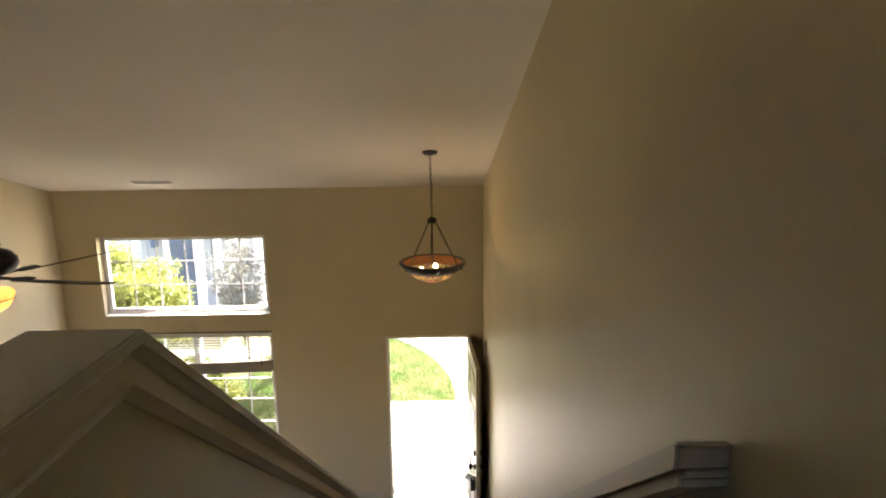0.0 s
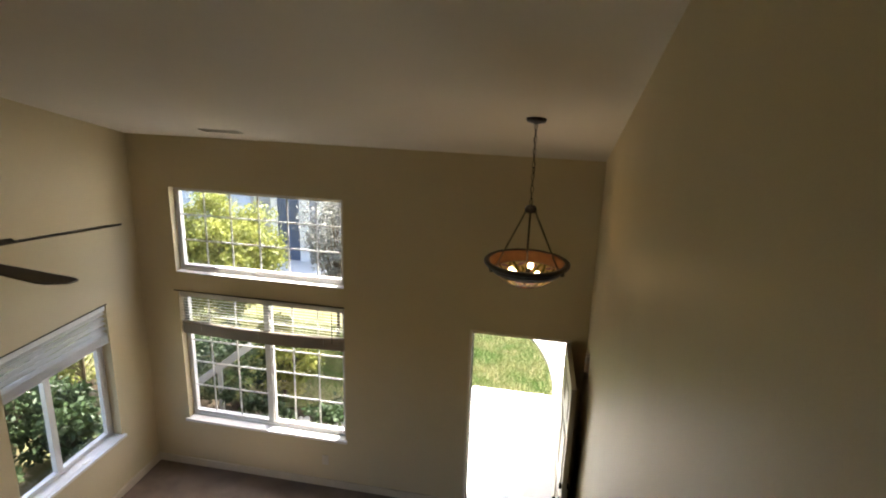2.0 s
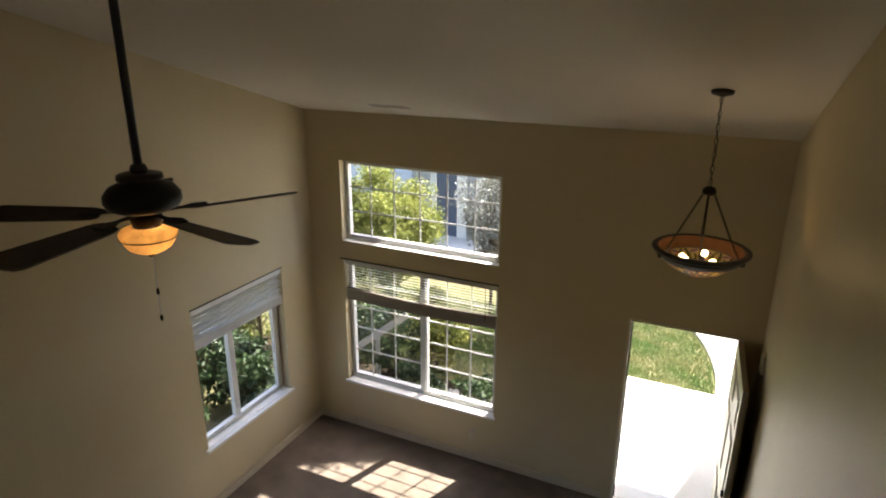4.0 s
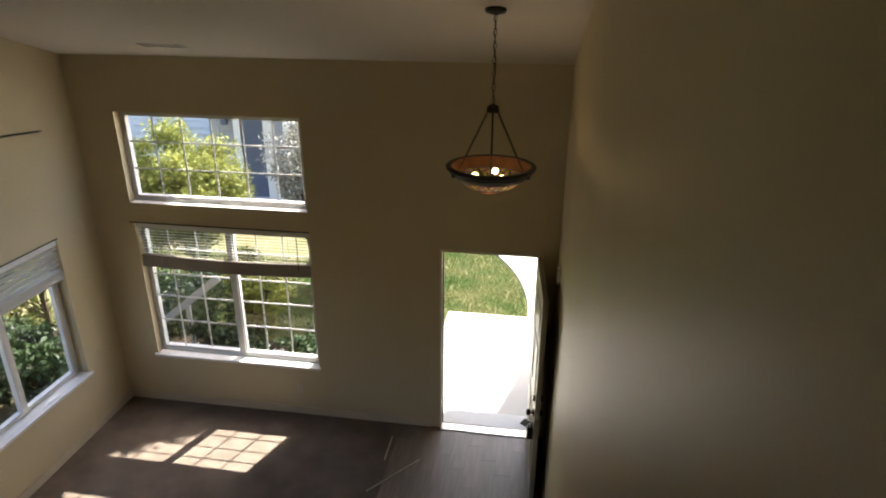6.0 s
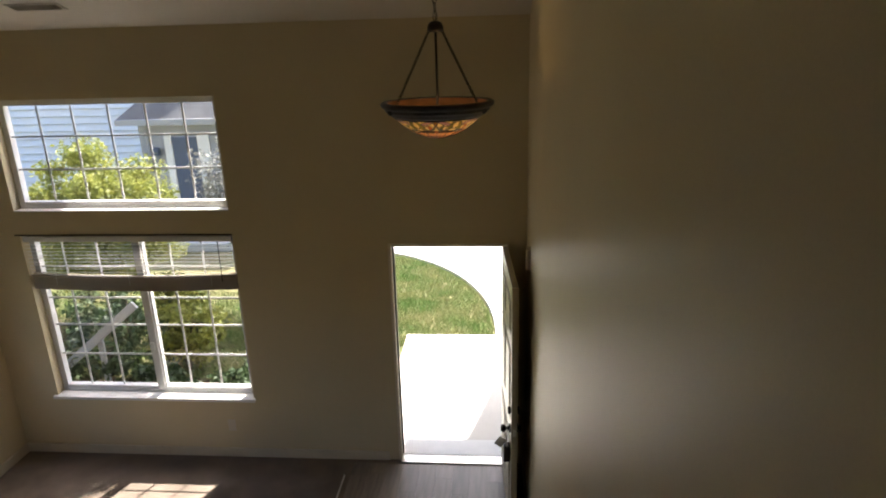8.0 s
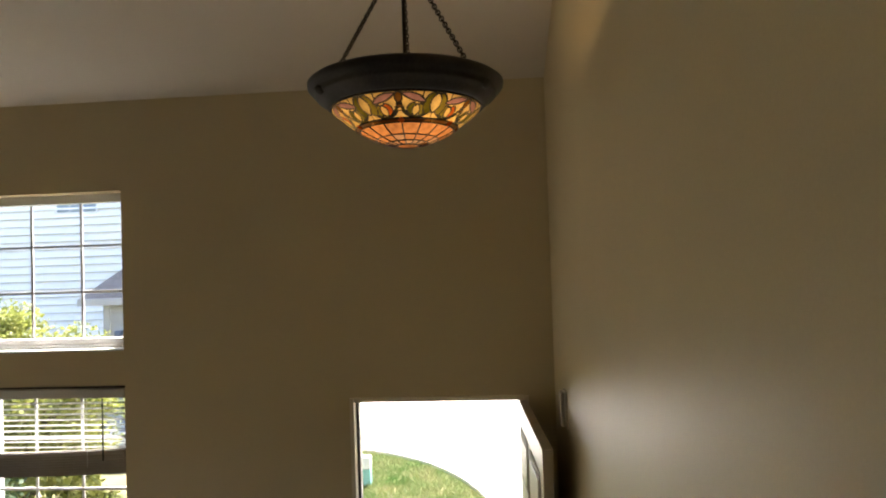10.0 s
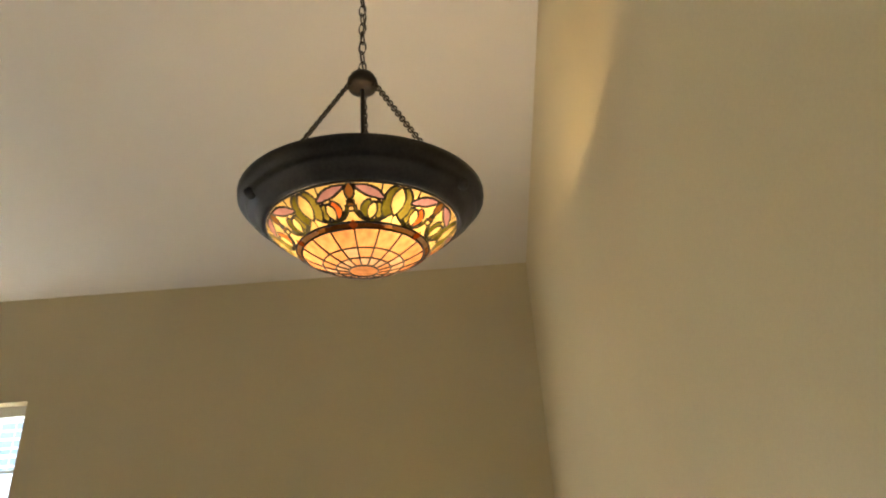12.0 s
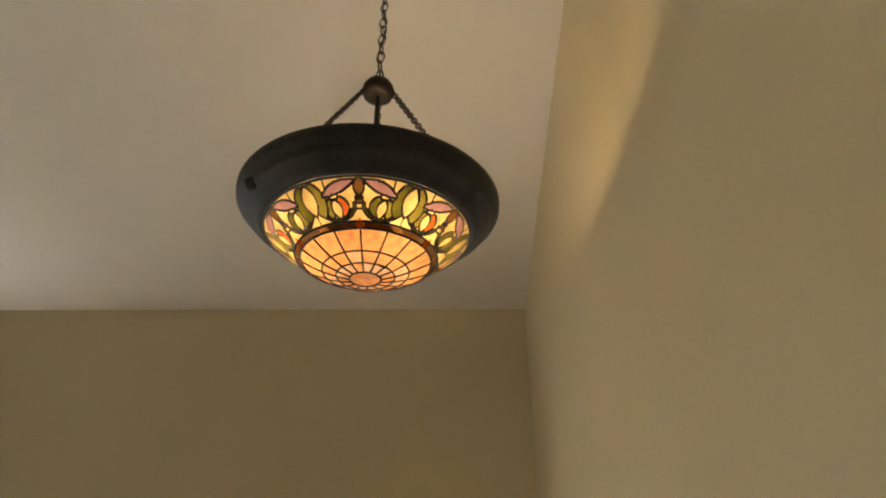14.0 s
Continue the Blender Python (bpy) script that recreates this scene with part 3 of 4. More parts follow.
def addj(n, b, m, lab=""):
    bmesh.ops.translate(b, verts=b.verts[:], vec=-jamb.location)
    return part(n, b, m, jamb, lab)


addj("jamb", box(DX0 - 0.012, DX0 + 0.012, YF - 0.006, YF + THICK + 0.004, 0, DZ + 0.01, 0.003), TRIM)
addj("jamb", box(DX1 - 0.010, DX1 + 0.012, YF - 0.006, YF + THICK + 0.004, 0, DZ + 0.01, 0.003), TRIM)
addj("head_jamb", box(DX0 + 0.013, DX1 - 0.011, YF - 0.006, YF + THICK + 0.004, DZ - 0.016, DZ + 0.012, 0.003), TRIM)
addj("weatherstrip", box(DX0 + 0.0125, DX0 + 0.026, YF + 0.05, YF + 0.07, 0.03, DZ - 0.02, 0.003), DARK)
addj("weatherstrip", box(DX0 + 0.03, DX1 - 0.03, YF + 0.05, YF + 0.07, DZ - 0.026, DZ - 0.0165, 0.003), DARK)
addj("sill_plate", box(DX0 + 0.013, DX1 - 0.011, YF - 0.06, YF + 0.05, 0.001, 0.022, 0.005), STRIP, "worn metal sill plate")
addj("sill_plate", box(DX0 + 0.013, DX1 - 0.011, YF + 0.052, YF + THICK + 0.12, -0.03, 0.028, 0.006), WHITE, "white outer sill")

outlet = thing("wall_outlet", (-2.06, YF, 0.33), "small cream outlet plate low on the front wall", "outlet")
part("plate", box(-0.035, 0.035, -0.007, -0.001, -0.058, 0.058, 0.003), CHIME, outlet)
for z in (-0.022, 0.022):
    part("socket", box(-0.017, 0.017, -0.010, -0.0072, z - 0.014, z + 0.014, 0.003), CHIME, outlet)

# chime on the tall wall
chime = thing("door_chime", (XR, 7.50, 2.11), "small ivory door chime cover on the wall", "door chime")
part("back_plate", box(-0.010, -0.001, -0.042, 0.042, -0.082, 0.082, 0.004), CHIME, chime)
part("cover", box(-0.030, -0.010, -0.036, 0.036, -0.076, 0.076, 0.009), CHIME, chime)

# ---- pendant lamp ----
PX, PY, PZ = 0.042, 6.45, 3.290
pend = thing("pendant_lamp", (PX, PY, PZ), "bronze bowl pendant lamp with lit stained glass, hung from a chain", "pendant lamp")
part("rim", lathe([(0.250, 0.016), (0.275, 0.020), (0.286, 0.012), (0.285, 0.000), (0.277, -0.009), (0.270, -0.012), (0.264, -0.018), (0.265, -0.023), (0.260, -0.029), (0.248, -0.033), (0.241, -0.042), (0.232, -0.051), (0.223, -0.056),
                   (0.218, -0.053), (0.226, -0.042), (0.234, -0.031), (0.243, -0.016), (0.247, 0.000)], 72, closed=True), RIMB, pend, "wide dark aged-bronze rim", True)
part("rim_lining", lathe([(0.2465, 0.014), (0.2425, 0.000), (0.2385, -0.016), (0.2295, -0.031), (0.2215, -0.042), (0.2140, -0.052)], 72), COPPER, pend, "brown copper lining of the rim", True)


def bowl_z(r):
    """Height of the glass bowl below the rim line at radius r."""
    return -0.165 + 0.109 * (r / 0.222) ** 1.9


def in_petal(u, v, cu, cv, half_w, half_h, lean=0.0, point=1.0):
    """Leaf-shaped region about (cu, cv): sharp at both ends when point is 1."""
    du, dv = u - cu, v - cv
    du, dv = du * math.cos(lean) + dv * math.sin(lean), -du * math.sin(lean) + dv * math.cos(lean)
    if abs(dv) >= half_h:
        return -1.0
    w = half_w * (1 - (abs(dv) / half_h) ** (1.0 + point))
    return (w - abs(du)) / half_w


# one of six repeats of the flower band, in (along, across) with along -1..1 over sixty degrees and across 0..1 from the dome ring to the rim
SHAPES = [
    ("amber_spike", G_AMBER, lambda u, v: in_petal(u, v, 0.0, 0.78, 0.095, 0.22, 0, 1.2)),
    ("spike_collar", LEAD, lambda u, v: 1.0 if abs(u) < 0.075 and 0.53 < v < 0.58 else -1.0),
    ("spike_foot", G_AMBER, lambda u, v: 1.0 if abs(u) < 0.085 and 0.42 < v < 0.58 else -1.0),
    ("pink_petal", G_PINK, lambda u, v: in_petal(u, v, 0.40, 0.78, 0.115, 0.36, 1.15, 0.9)),
    ("pink_petal", G_PINK, lambda u, v: in_petal(-u, v, 0.40, 0.78, 0.115, 0.36, 1.15, 0.9)),
    ("tulip_heart", G_CREAM, lambda u, v: in_petal(abs(u), v, 1.0, 0.60, 0.15, 0.36, 0, 1.0)),
    ("tulip_side", G_GREEN, lambda u, v: in_petal(u, v, 0.84, 0.56, 0.175, 0.42, -0.12, 1.4)),
    ("tulip_side", G_OLIVE, lambda u, v: in_petal(u, v, -0.84, 0.56, 0.175, 0.42, 0.12, 1.4)),
    ("bud_heart", G_CREAM, lambda u, v: in_petal(u, v, 0.47, 0.32, 0.11, 0.24, -0.18, 1.0)),
    ("bud_heart", G_CREAM, lambda u, v: in_petal(-u, v, 0.47, 0.32, 0.11, 0.24, -0.18, 1.0)),
    ("bud_side", G_GREEN, lambda u, v: in_petal(u, v, 0.36, 0.36, 0.15, 0.25, -0.10, 1.3)),
    ("bud_side", G_ORANGE, lambda u, v: in_petal(u, v, -0.36, 0.36, 0.15, 0.25, 0.10, 1.3)),
    ("bud_wing", G_OLIVE, lambda u, v: in_petal(abs(u), v, 0.61, 0.34, 0.13, 0.23, 0.12, 1.3)),
    ("leaf_cup", G_GREEN, lambda u, v: 1.0 if 0.84 < math.hypot((abs(u) - 0.48) / 0.42, (v - 0.40) / 0.37) < 1.0 and v < 0.46 else -1.0),
]
R_IN, R_OUT = 0.149, 0.221
NU, NV = 126, 42


def band_region(u, v):
    for k, (_, _, inside) in enumerate(SHAPES):
        if inside(u, v) > 0:
            return k
    return 100 + (0 if abs(u) < 0.62 else 1) * (1 if u > 0 else 2) + (10 if v < 0.3 else 0)


def band_point(u, v, lift=0.0):
    r = R_IN + (R_OUT - R_IN) * v
    a = radians(30) * u
    return Vector((r * math.cos(a), r * math.sin(a), bowl_z(r) - lift))


cells = [[band_region(-1 + 2 * (i + 0.5) / NU, (j + 0.5) / NV) for j in range(NV)] for i in range(NU)]


def is_lead(i, j):
    """Cells on the border between two regions carry the lead."""
    c = cells[i][j]
    near = [cells[(i + 1) % NU][j], cells[i - 1][j], cells[i][j + 1] if j + 1 < NV else c, cells[i][j - 1] if j else c]
    near += [cells[(i + d) % NU][j + e] for d in (-1, 1) for e in (-1, 1) if 0 <= j + e < NV]
    return any(c != o for o in near)


region_cells, lead_cells = {}, []
for i in range(NU):
    for j in range(NV):
        if is_lead(i, j) or j in (0, NV - 1):
            lead_cells.append((i, j))
        region_cells.setdefault(cells[i][j], []).append((i, j))


def split_cells(some):
    """Groups of cells that touch along an edge."""
    left, groups = set(some), []
    while left:
        todo, group = [left.pop()], []
        while todo:
            i, j = todo.pop()
            group.append((i, j))
            for o in ((i + 1, j), (i - 1, j), (i, j + 1), (i, j - 1)):
                if o in left:
                    left.remove(o)
                    todo.append(o)
        groups.append(group)
    return groups


def cells_mesh(name, some, mat, lift):
    b = bmesh.new()
    have = {}
    def v(i, j):
        if (i, j) not in have:
            have[(i, j)] = b.verts.new(band_point(-1 + 2 * i / NU, j / NV, lift))
        return have[(i, j)]
    for i, j in some:
        b.faces.new((v(i, j), v(i + 1, j), v(i + 1, j + 1), v(i, j + 1)))
    me = bpy.data.meshes.new(name)
    b.to_mesh(me)
    b.free()
    me.materials.append(mat)
    for f in me.polygons:
        f.use_smooth = True
    return me


bowl = thing("glass_bowl", (0, 0, 0))
bowl.parent = pend
TURN = radians(-88.5)
band_meshes = []
for k, some in region_cells.items():
    mat = SHAPES[k][1] if k < 100 else G_CREAM
    for group in split_cells(some):
        band_meshes.append(cells_mesh("glass_piece", group, mat, 0.0))
lead_mesh = cells_mesh("came", lead_cells, LEAD, 0.0010)
for rep in range(6):
    for me in band_meshes:
        raise_child("glass_piece", me, bowl, (0, 0, 0), (0, 0, TURN + radians(60) * rep))
    raise_child("came", lead_mesh, bowl, (0, 0, 0), (0, 0, TURN + radians(60) * rep))


def ring_pane(r0, r1, a0, a1, mat, gap=0.0002, lift=0.0, n=6, name="glass_piece"):
    b = bmesh.new()
    rows = []
    for r in (r0 + gap, (r0 + r1) / 2, r1 - gap):
        g = gap / max(r, 0.01)
        rows.append([b.verts.new((r * math.cos(a0 + g + (a1 - a0 - 2 * g) * k / n), r * math.sin(a0 + g + (a1 - a0 - 2 * g) * k / n), bowl_z(r) - lift)) for k in range(n + 1)])
    for p, q in zip(rows, rows[1:]):
        for k in range(n):
            b.faces.new((p[k], p[k + 1], q[k + 1], q[k]))
    me = bpy.data.meshes.new(name)
    b.to_mesh(me)
    b.free()
    me.materials.append(mat)
    return me


N = 16
sector = 2 * math.pi / N
for r0, r1, mats in ((0.091, 0.139, (G_PEACH,)), (0.061, 0.091, (G_PEACH, G_PINKW)), (0.033, 0.061, (G_PINKW, G_PEACH))):
    made = [ring_pane(r0, r1, 0, sector, m) for m in mats]
    for k in range(N):
        raise_child("glass_piece", made[(k * 7 // 3) % len(made)], bowl, (0, 0, 0), (0, 0, TURN + sector * k))
part("glass_piece", lathe([(0.0, bowl_z(0)), (0.02, bowl_z(0.02)), (0.0320, bowl_z(0.0320))], 32), G_PEACH, bowl, "round peach centre of the bowl")
raise_child("glass_piece", ring_pane(0.136, 0.151, 0, 2 * math.pi, G_AMBER, 0.0, 0.0005, 72), bowl, (0, 0, 0))
# ring of brown and clear bars with diamonds between dome and band
for k in range(6):
    for s, mat in ((0.25, G_CLEAR if k % 2 else G_AMBER), (0.75, G_AMBER if k % 2 else G_CLEAR)):
        a0 = radians(60) * (k + s - 0.25 + 0.06)
        raise_child("glass_piece", ring_pane(0.1375, 0.1495, a0, a0 + radians(60) * 0.38, mat, 0.0008, 0.002), bowl, (0, 0, 0), (0, 0, TURN))
    b = bmesh.new()
    vs = [b.verts.new((0.147 + dr, da * 0.148, bowl_z(0.147 + dr) - 0.004)) for dr, da in ((0.012, 0), (0, 0.068), (-0.012, 0), (0, -0.068))]
    b.faces.new(vs)
    p = part("glass_piece", b, G_ORANGE, bowl)
    p.rotation_euler = (0, 0, TURN + radians(60) * k)
# lead of the dome
b = bmesh.new()
for k in range(N):
    a = TURN + sector * k
    tube([(r * math.cos(a), r * math.sin(a), bowl_z(r) - 0.001) for r in (0.032, 0.061, 0.091, 0.115, 0.138)], 0.0020, 5, b)
for r, w in ((0.0325, 0.0021), (0.061, 0.0021), (0.091, 0.0021), (0.1375, 0.0028), (0.1500, 0.0028), (0.2205, 0.003)):
    tube([(r * math.cos(2 * math.pi * k / 64), r * math.sin(2 * math.pi * k / 64), bowl_z(r) - 0.001) for k in range(64)], w, 5, b, True)
part("came", b, LEAD, bowl, "dark lead lines between the glass", True)

for k in range(3):
    a = radians(-146 + 120 * k)
    u = Vector((math.cos(a), math.sin(a), 0))
    bolt = part("bolt", lathe([(0.0, 0.0), (0.011, 0.0), (0.014, 0.007), (0.012, 0.017), (0.0, 0.021)], 14), DARK, pend, smooth=True)
    bolt.location = u * 0.258 + Vector((0, 0, -0.019))
    bolt.rotation_euler = (0, radians(130), a)
    b = tube([u * 0.252 + Vector((0, 0, -0.010)), u * 0.240 + Vector((0, 0, 0.010)), u * 0.226 + Vector((0, 0, 0.012))], 0.003, 6)
    part("hook", b, BRONZE, pend)
part("stem", tube([(0, 0, -0.09), (0, 0, 0.345)], 0.0055, 10), BRONZE, pend, smooth=True)
part("hub", lathe([(0.0, 0.398), (0.012, 0.396), (0.030, 0.388), (0.038, 0.374), (0.040, 0.360), (0.036, 0.348), (0.020, 0.344), (0.0, 0.343)], 32), BRONZE, pend, smooth=True)
part("holder", lathe([(0.0, -0.106), (0.05, -0.102), (0.055, -0.092), (0.03, -0.082), (0.0, -0.08)], 24), BRONZE, pend, smooth=True)
BULB = bulb_material("lit_bulb", (1.0, 0.66, 0.30), 3.0)
for k in range(3):
    a = radians(-42 + 120 * k)
    u = Vector((math.cos(a), math.sin(a), 0))
    part("socket", tube([u * 0.040 + Vector((0, 0, -0.080)), u * 0.070 + Vector((0, 0, -0.066))], 0.014, 12), BRONZE, pend)
    bl = part("bulb", lathe([(0.0, 0.0), (0.010, 0.002), (0.012, 0.012), (0.018, 0.028), (0.021, 0.040), (0.017, 0.052), (0.0, 0.060)], 20), BULB, pend, "lit clear bulb", True)
    bl.location = u * 0.068 + Vector((0, 0, -0.066))
    bl.rotation_euler = (0, radians(62), a)
    bl.visible_shadow = False
    point_lamp("bulb_light", Vector((PX, PY, PZ)) + u * 0.118 + Vector((0, 0, -0.054)), BULB_WATTS, 0.040, (1.0, 0.66, 0.36))


def chain(points, count, length, width, wire, name, parent):
    """Oval links, each turned a quarter against the last."""
    pts = [Vector(p) for p in points]
    axis = (pts[-1] - pts[0])
    step = axis / count
    d = axis.normalized()
    s1 = d.cross(Vector((0.3, 1, 0.1))).normalized()
    s2 = d.cross(s1)
    b = bmesh.new()
    for k in range(count):
        c = pts[0] + step * (k + 0.5)
        s = (s1, s2)[k % 2]
        tube([c + d * (length / 2 * math.cos(q)) + s * (width / 2 * math.sin(q)) for q in [2 * math.pi * i / 10 for i in range(10)]], wire, 5, b, True)
    return part(name, b, BRONZE, parent, smooth=True)


for k in range(3):
    a = radians(-146 + 120 * k)
    u = Vector((math.cos(a), math.sin(a), 0))
    chain([u * 0.036 + Vector((0, 0, 0.352)), u * 0.226 + Vector((0, 0, 0.010))], 34, 0.0185, 0.0125, 0.0021, "chain", pend)
CY = 0.07                                     # the ceiling plate sits a little further on
top = ceiling_z(PY + CY) - PZ
chain([(0, 0, 0.398), (-0.008, CY, top - 0.03)], 13, 0.048, 0.021, 0.0022, "chain", pend)
part("cord", tube([(0.004, 0, 0.398), (-0.010, CY * 0.22, 0.50), (0.006, CY * 0.46, 0.62), (-0.010, CY * 0.72, 0.74), (-0.008, CY, top - 0.02)], 0.0024, 6), DARK, pend, smooth=True)
can = part("ceiling_canopy", lathe([(0.0, -0.030), (0.012, -0.030), (0.030, -0.022), (0.058, -0.014), (0.064, -0.004), (0.064, 0.004), (0.0, 0.004)], 40), BRONZE, pend, smooth=True)
can.location = (-0.008, CY, top - 0.004)
can.rotation_euler = (-math.atan(SLOPE), 0, 0)

# ---- ceiling fan ----
FX, FY, FZ, FAN_SIZE = -2.33, 4.50, 3.705, 1.15
fan = thing("ceiling_fan", (FX, FY, FZ), "black five-blade ceiling fan with a lit amber glass bowl", "ceiling fan")
part("motor", lathe([(0.000, 0.175), (0.052, 0.175), (0.086, 0.168), (0.090, 0.150), (0.073, 0.143), (0.086, 0.135), (0.125, 0.118), (0.148, 0.088), (0.151, 0.060), (0.138, 0.034), (0.103, 0.018), (0.060, 0.014), (0.000, 0.014)], 56), FANBLK, fan, smooth=True)
part("switch_housing", lathe([(0.000, 0.014), (0.062, 0.014), (0.065, -0.010), (0.057, -0.040), (0.052, -0.052), (0.000, -0.052)], 40), BRONZE, fan, smooth=True)
fan.scale = (FAN_SIZE,) * 3
top = (ceiling_z(FY) - FZ) / FAN_SIZE
part("down_rod", tube([(0, 0, 0.17), (0, 0, top - 0.02)], 0.017, 14), FANBLK, fan, smooth=True)
part("rod_collar", lathe([(0.0, 0.21), (0.026, 0.208), (0.034, 0.19), (0.034, 0.172), (0.0, 0.172)], 24), FANBLK, fan, smooth=True)
part("ceiling_canopy", lathe([(0.0, -0.09), (0.03, -0.09), (0.055, -0.05), (0.068, -0.01), (0.068, 0.03), (0.0, 0.03)], 32, (0, 0, top - 0.01)), FANBLK, fan, smooth=True)
part("glass_bowl", lathe([(0.058, -0.050), (0.106, -0.062), (0.116, -0.078), (0.111, -0.098), (0.099, -0.112), (0.100, -0.120), (0.084, -0.142), (0.053, -0.160), (0.018, -0.168), (0.000, -0.169)], 48), G_FAN, fan, "amber glass light bowl, lit", True)
part("glass_band", lathe([(0.1145, -0.094), (0.1165, -0.097), (0.1145, -0.100), (0.110, -0.097)], 48, closed=True), BRONZE, fan, "thin dark ring round the glass", True)
part("finial", lathe([(0.0, -0.168), (0.012, -0.169), (0.014, -0.178), (0.008, -0.186), (0.0, -0.190)], 16), BRONZE, fan, smooth=True)
fb = part("bulb", lathe([(0.0, 0.0), (0.012, -0.004), (0.024, -0.03), (0.022, -0.05), (0.0, -0.06)], 16, (0.03, 0.0, -0.06)), BULB, fan, "lit bulb", True)
fb.visible_shadow = False
point_lamp("fan_light", (FX + 0.035, FY, FZ - 0.11), FAN_WATTS, 0.025, (1.0, 0.62, 0.30))
for (cx, cy), z1 in (((0.02, -0.012), -0.32), ((-0.012, 0.014), -0.46)):
    part("pull_chain", tube([(cx, cy, -0.19), (cx * 1.05, cy, z1)], 0.0024, 5), TAGM, fan)
    part("chain_fob", lathe([(0.0, 0.0), (0.005, -0.004), (0.007, -0.018), (0.004, -0.03), (0.0, -0.031)], 10, (cx * 1.05, cy, z1)), BRONZE, fan, smooth=True)


def fan_blade():
    b = bmesh.new()
    outline = []
    n = 18
    for i in range(n + 1):
        s = i / n
        x = 0.18 + 0.49 * s
        w = 0.052 + 0.024 * s
        if s > 0.86:
            w *= math.sqrt(max(0.0, 1 - ((s - 0.86) / 0.14) ** 2)) * 0.94 + 0.06
        if s < 0.08:
            w *= 0.7 + 0.3 * s / 0.08
        outline.append((x, w))
    pts = [(x, w) for x, w in outline] + [(x, -w) for x, w in outline[::-1]]
    lo = [b.verts.new((x, y, -0.003)) for x, y in pts]
    hi = [b.verts.new((x, y, 0.003)) for x, y in pts]
    b.faces.new(lo[::-1]), b.faces.new(hi)
    for i in range(len(lo)):
        j = (i + 1) % len(lo)
        b.faces.new((lo[i], lo[j], hi[j], hi[i]))
    bmesh.ops.rotate(b, verts=b.verts[:], cent=(0, 0, 0), matrix=Matrix.Rotation(radians(-12), 3, "X"))
    return b


blade0 = part("blade", fan_blade(), BLADE, fan, "dark walnut fan blade")
iron0 = part("blade_iron", prism([(0.06, -0.018), (0.15, -0.012), (0.20, -0.040), (0.25, -0.030), (0.255, 0.030), (0.20, 0.040), (0.15, 0.012), (0.06, 0.018)], "z", 0.004, 0.010), BRONZE, blade0)
for k in range(5):
    a = radians(62 + 72 * k)
    if k == 0:
        blade0.rotation_euler = (0, 0, a)
    else:
        c = raise_child("blade", blade0.data, fan, (0, 0, 0), (0, 0, a))
        raise_child("blade_iron", iron0.data, c, (0, 0, 0))

# ---- ceiling vent ----
vent = thing("ceiling_vent", (-2.79, 7.60, ceiling_z(7.60)), "white metal louvred ceiling vent", "vent")
vent.rotation_euler = (-math.atan(SLOPE), 0, 0)
VENTM = material("vent_enamel", (0.60, 0.55, 0.48), 0.5, vary=0.08)
part("backing", box(-0.17, 0.17, -0.045, 0.045, -0.003, -0.001), DARK, vent)
for x0, x1, y0, y1 in ((-0.19, 0.19, 0.045, 0.062), (-0.19, 0.19, -0.062, -0.045), (-0.19, -0.17, -0.045, 0.045), (0.17, 0.19, -0.045, 0.045)):
    part("frame", box(x0, x1, y0, y1, -0.009, -0.001, 0.002), VENTM, vent)
for k in range(6):
    b = box(-0.17, 0.17, -0.008, 0.008, -0.001, 0.001)
    bmesh.ops.rotate(b, verts=b.verts[:], cent=(0, 0, 0), matrix=Matrix.Rotation(radians(38), 3, "X"))
    bmesh.ops.translate(b, verts=b.verts[:], vec=(0, -0.038 + 0.0152 * k, -0.007))
    part("slat", b, VENTM, vent)

# ---- outdoors ----
GZ = -0.17
structure("ground", box(-300, 300, YF + THICK + 0.001, 420, GZ - 0.3, GZ), SOIL, "sparse sunlit lawn and soil reaching into the distance")
structure("ground_side", box(-300, XL - THICK - 0.001, -120, YF + THICK, GZ - 0.3, GZ), SOIL, "shaded soil along the side of the house")
structure("porch", box(-0.84, 2.4, YF + THICK + 0.002, 10.88, GZ - 0.1, -0.115, 0.012), CONC, "pale sunlit concrete entry slab")


def edge_point(k, n, grow=0.0):
    a = radians(-4 + 120 * k / n)
    return (-2.6 + (2.95 + grow) * math.cos(a), 10.95 + (3.68 + grow) * math.sin(a))


b = bmesh.new()
n = 60
inner = [b.verts.new((*edge_point(k, n), -0.118)) for k in range(n + 1)]
outer = [b.verts.new((*edge_point(k, n, 9.0), -0.118)) for k in range(n + 1)]
skirt = [b.verts.new((*edge_point(k, n), GZ - 0.02)) for k in range(n + 1)]
for k in range(n):
    b.faces.new((inner[k], outer[k], outer[k + 1], inner[k + 1]))
    b.faces.new((skirt[k], inner[k], inner[k + 1], skirt[k + 1]))
structure("driveway", b, CONC, "pale concrete driveway curving round the lawn")

# lawn blades near the entry
def blades(name, count, sample, h0, h1, mat, label, seed):
    rng = random.Random(seed)
    vs, fs = [], []
    for _ in range(count):
        x, y = sample(rng)
        a, h, w = rng.uniform(0, 6.283), rng.uniform(h0, h1), rng.uniform(0.004, 0.009)
        lx, ly = rng.gauss(0, 0.5) * h, rng.gauss(0, 0.5) * h
        k = len(vs)
        vs += [(x - w * math.cos(a), y - w * math.sin(a), GZ), (x + w * math.cos(a), y + w * math.sin(a), GZ), (x + lx, y + ly, GZ + h)]
        fs.append((k, k + 1, k + 2))
    me = bpy.data.meshes.new(name)
    me.from_pydata(vs, [], fs)
    return tagged(finish(new(name, me), mat), label, "grass", "", "stuff")


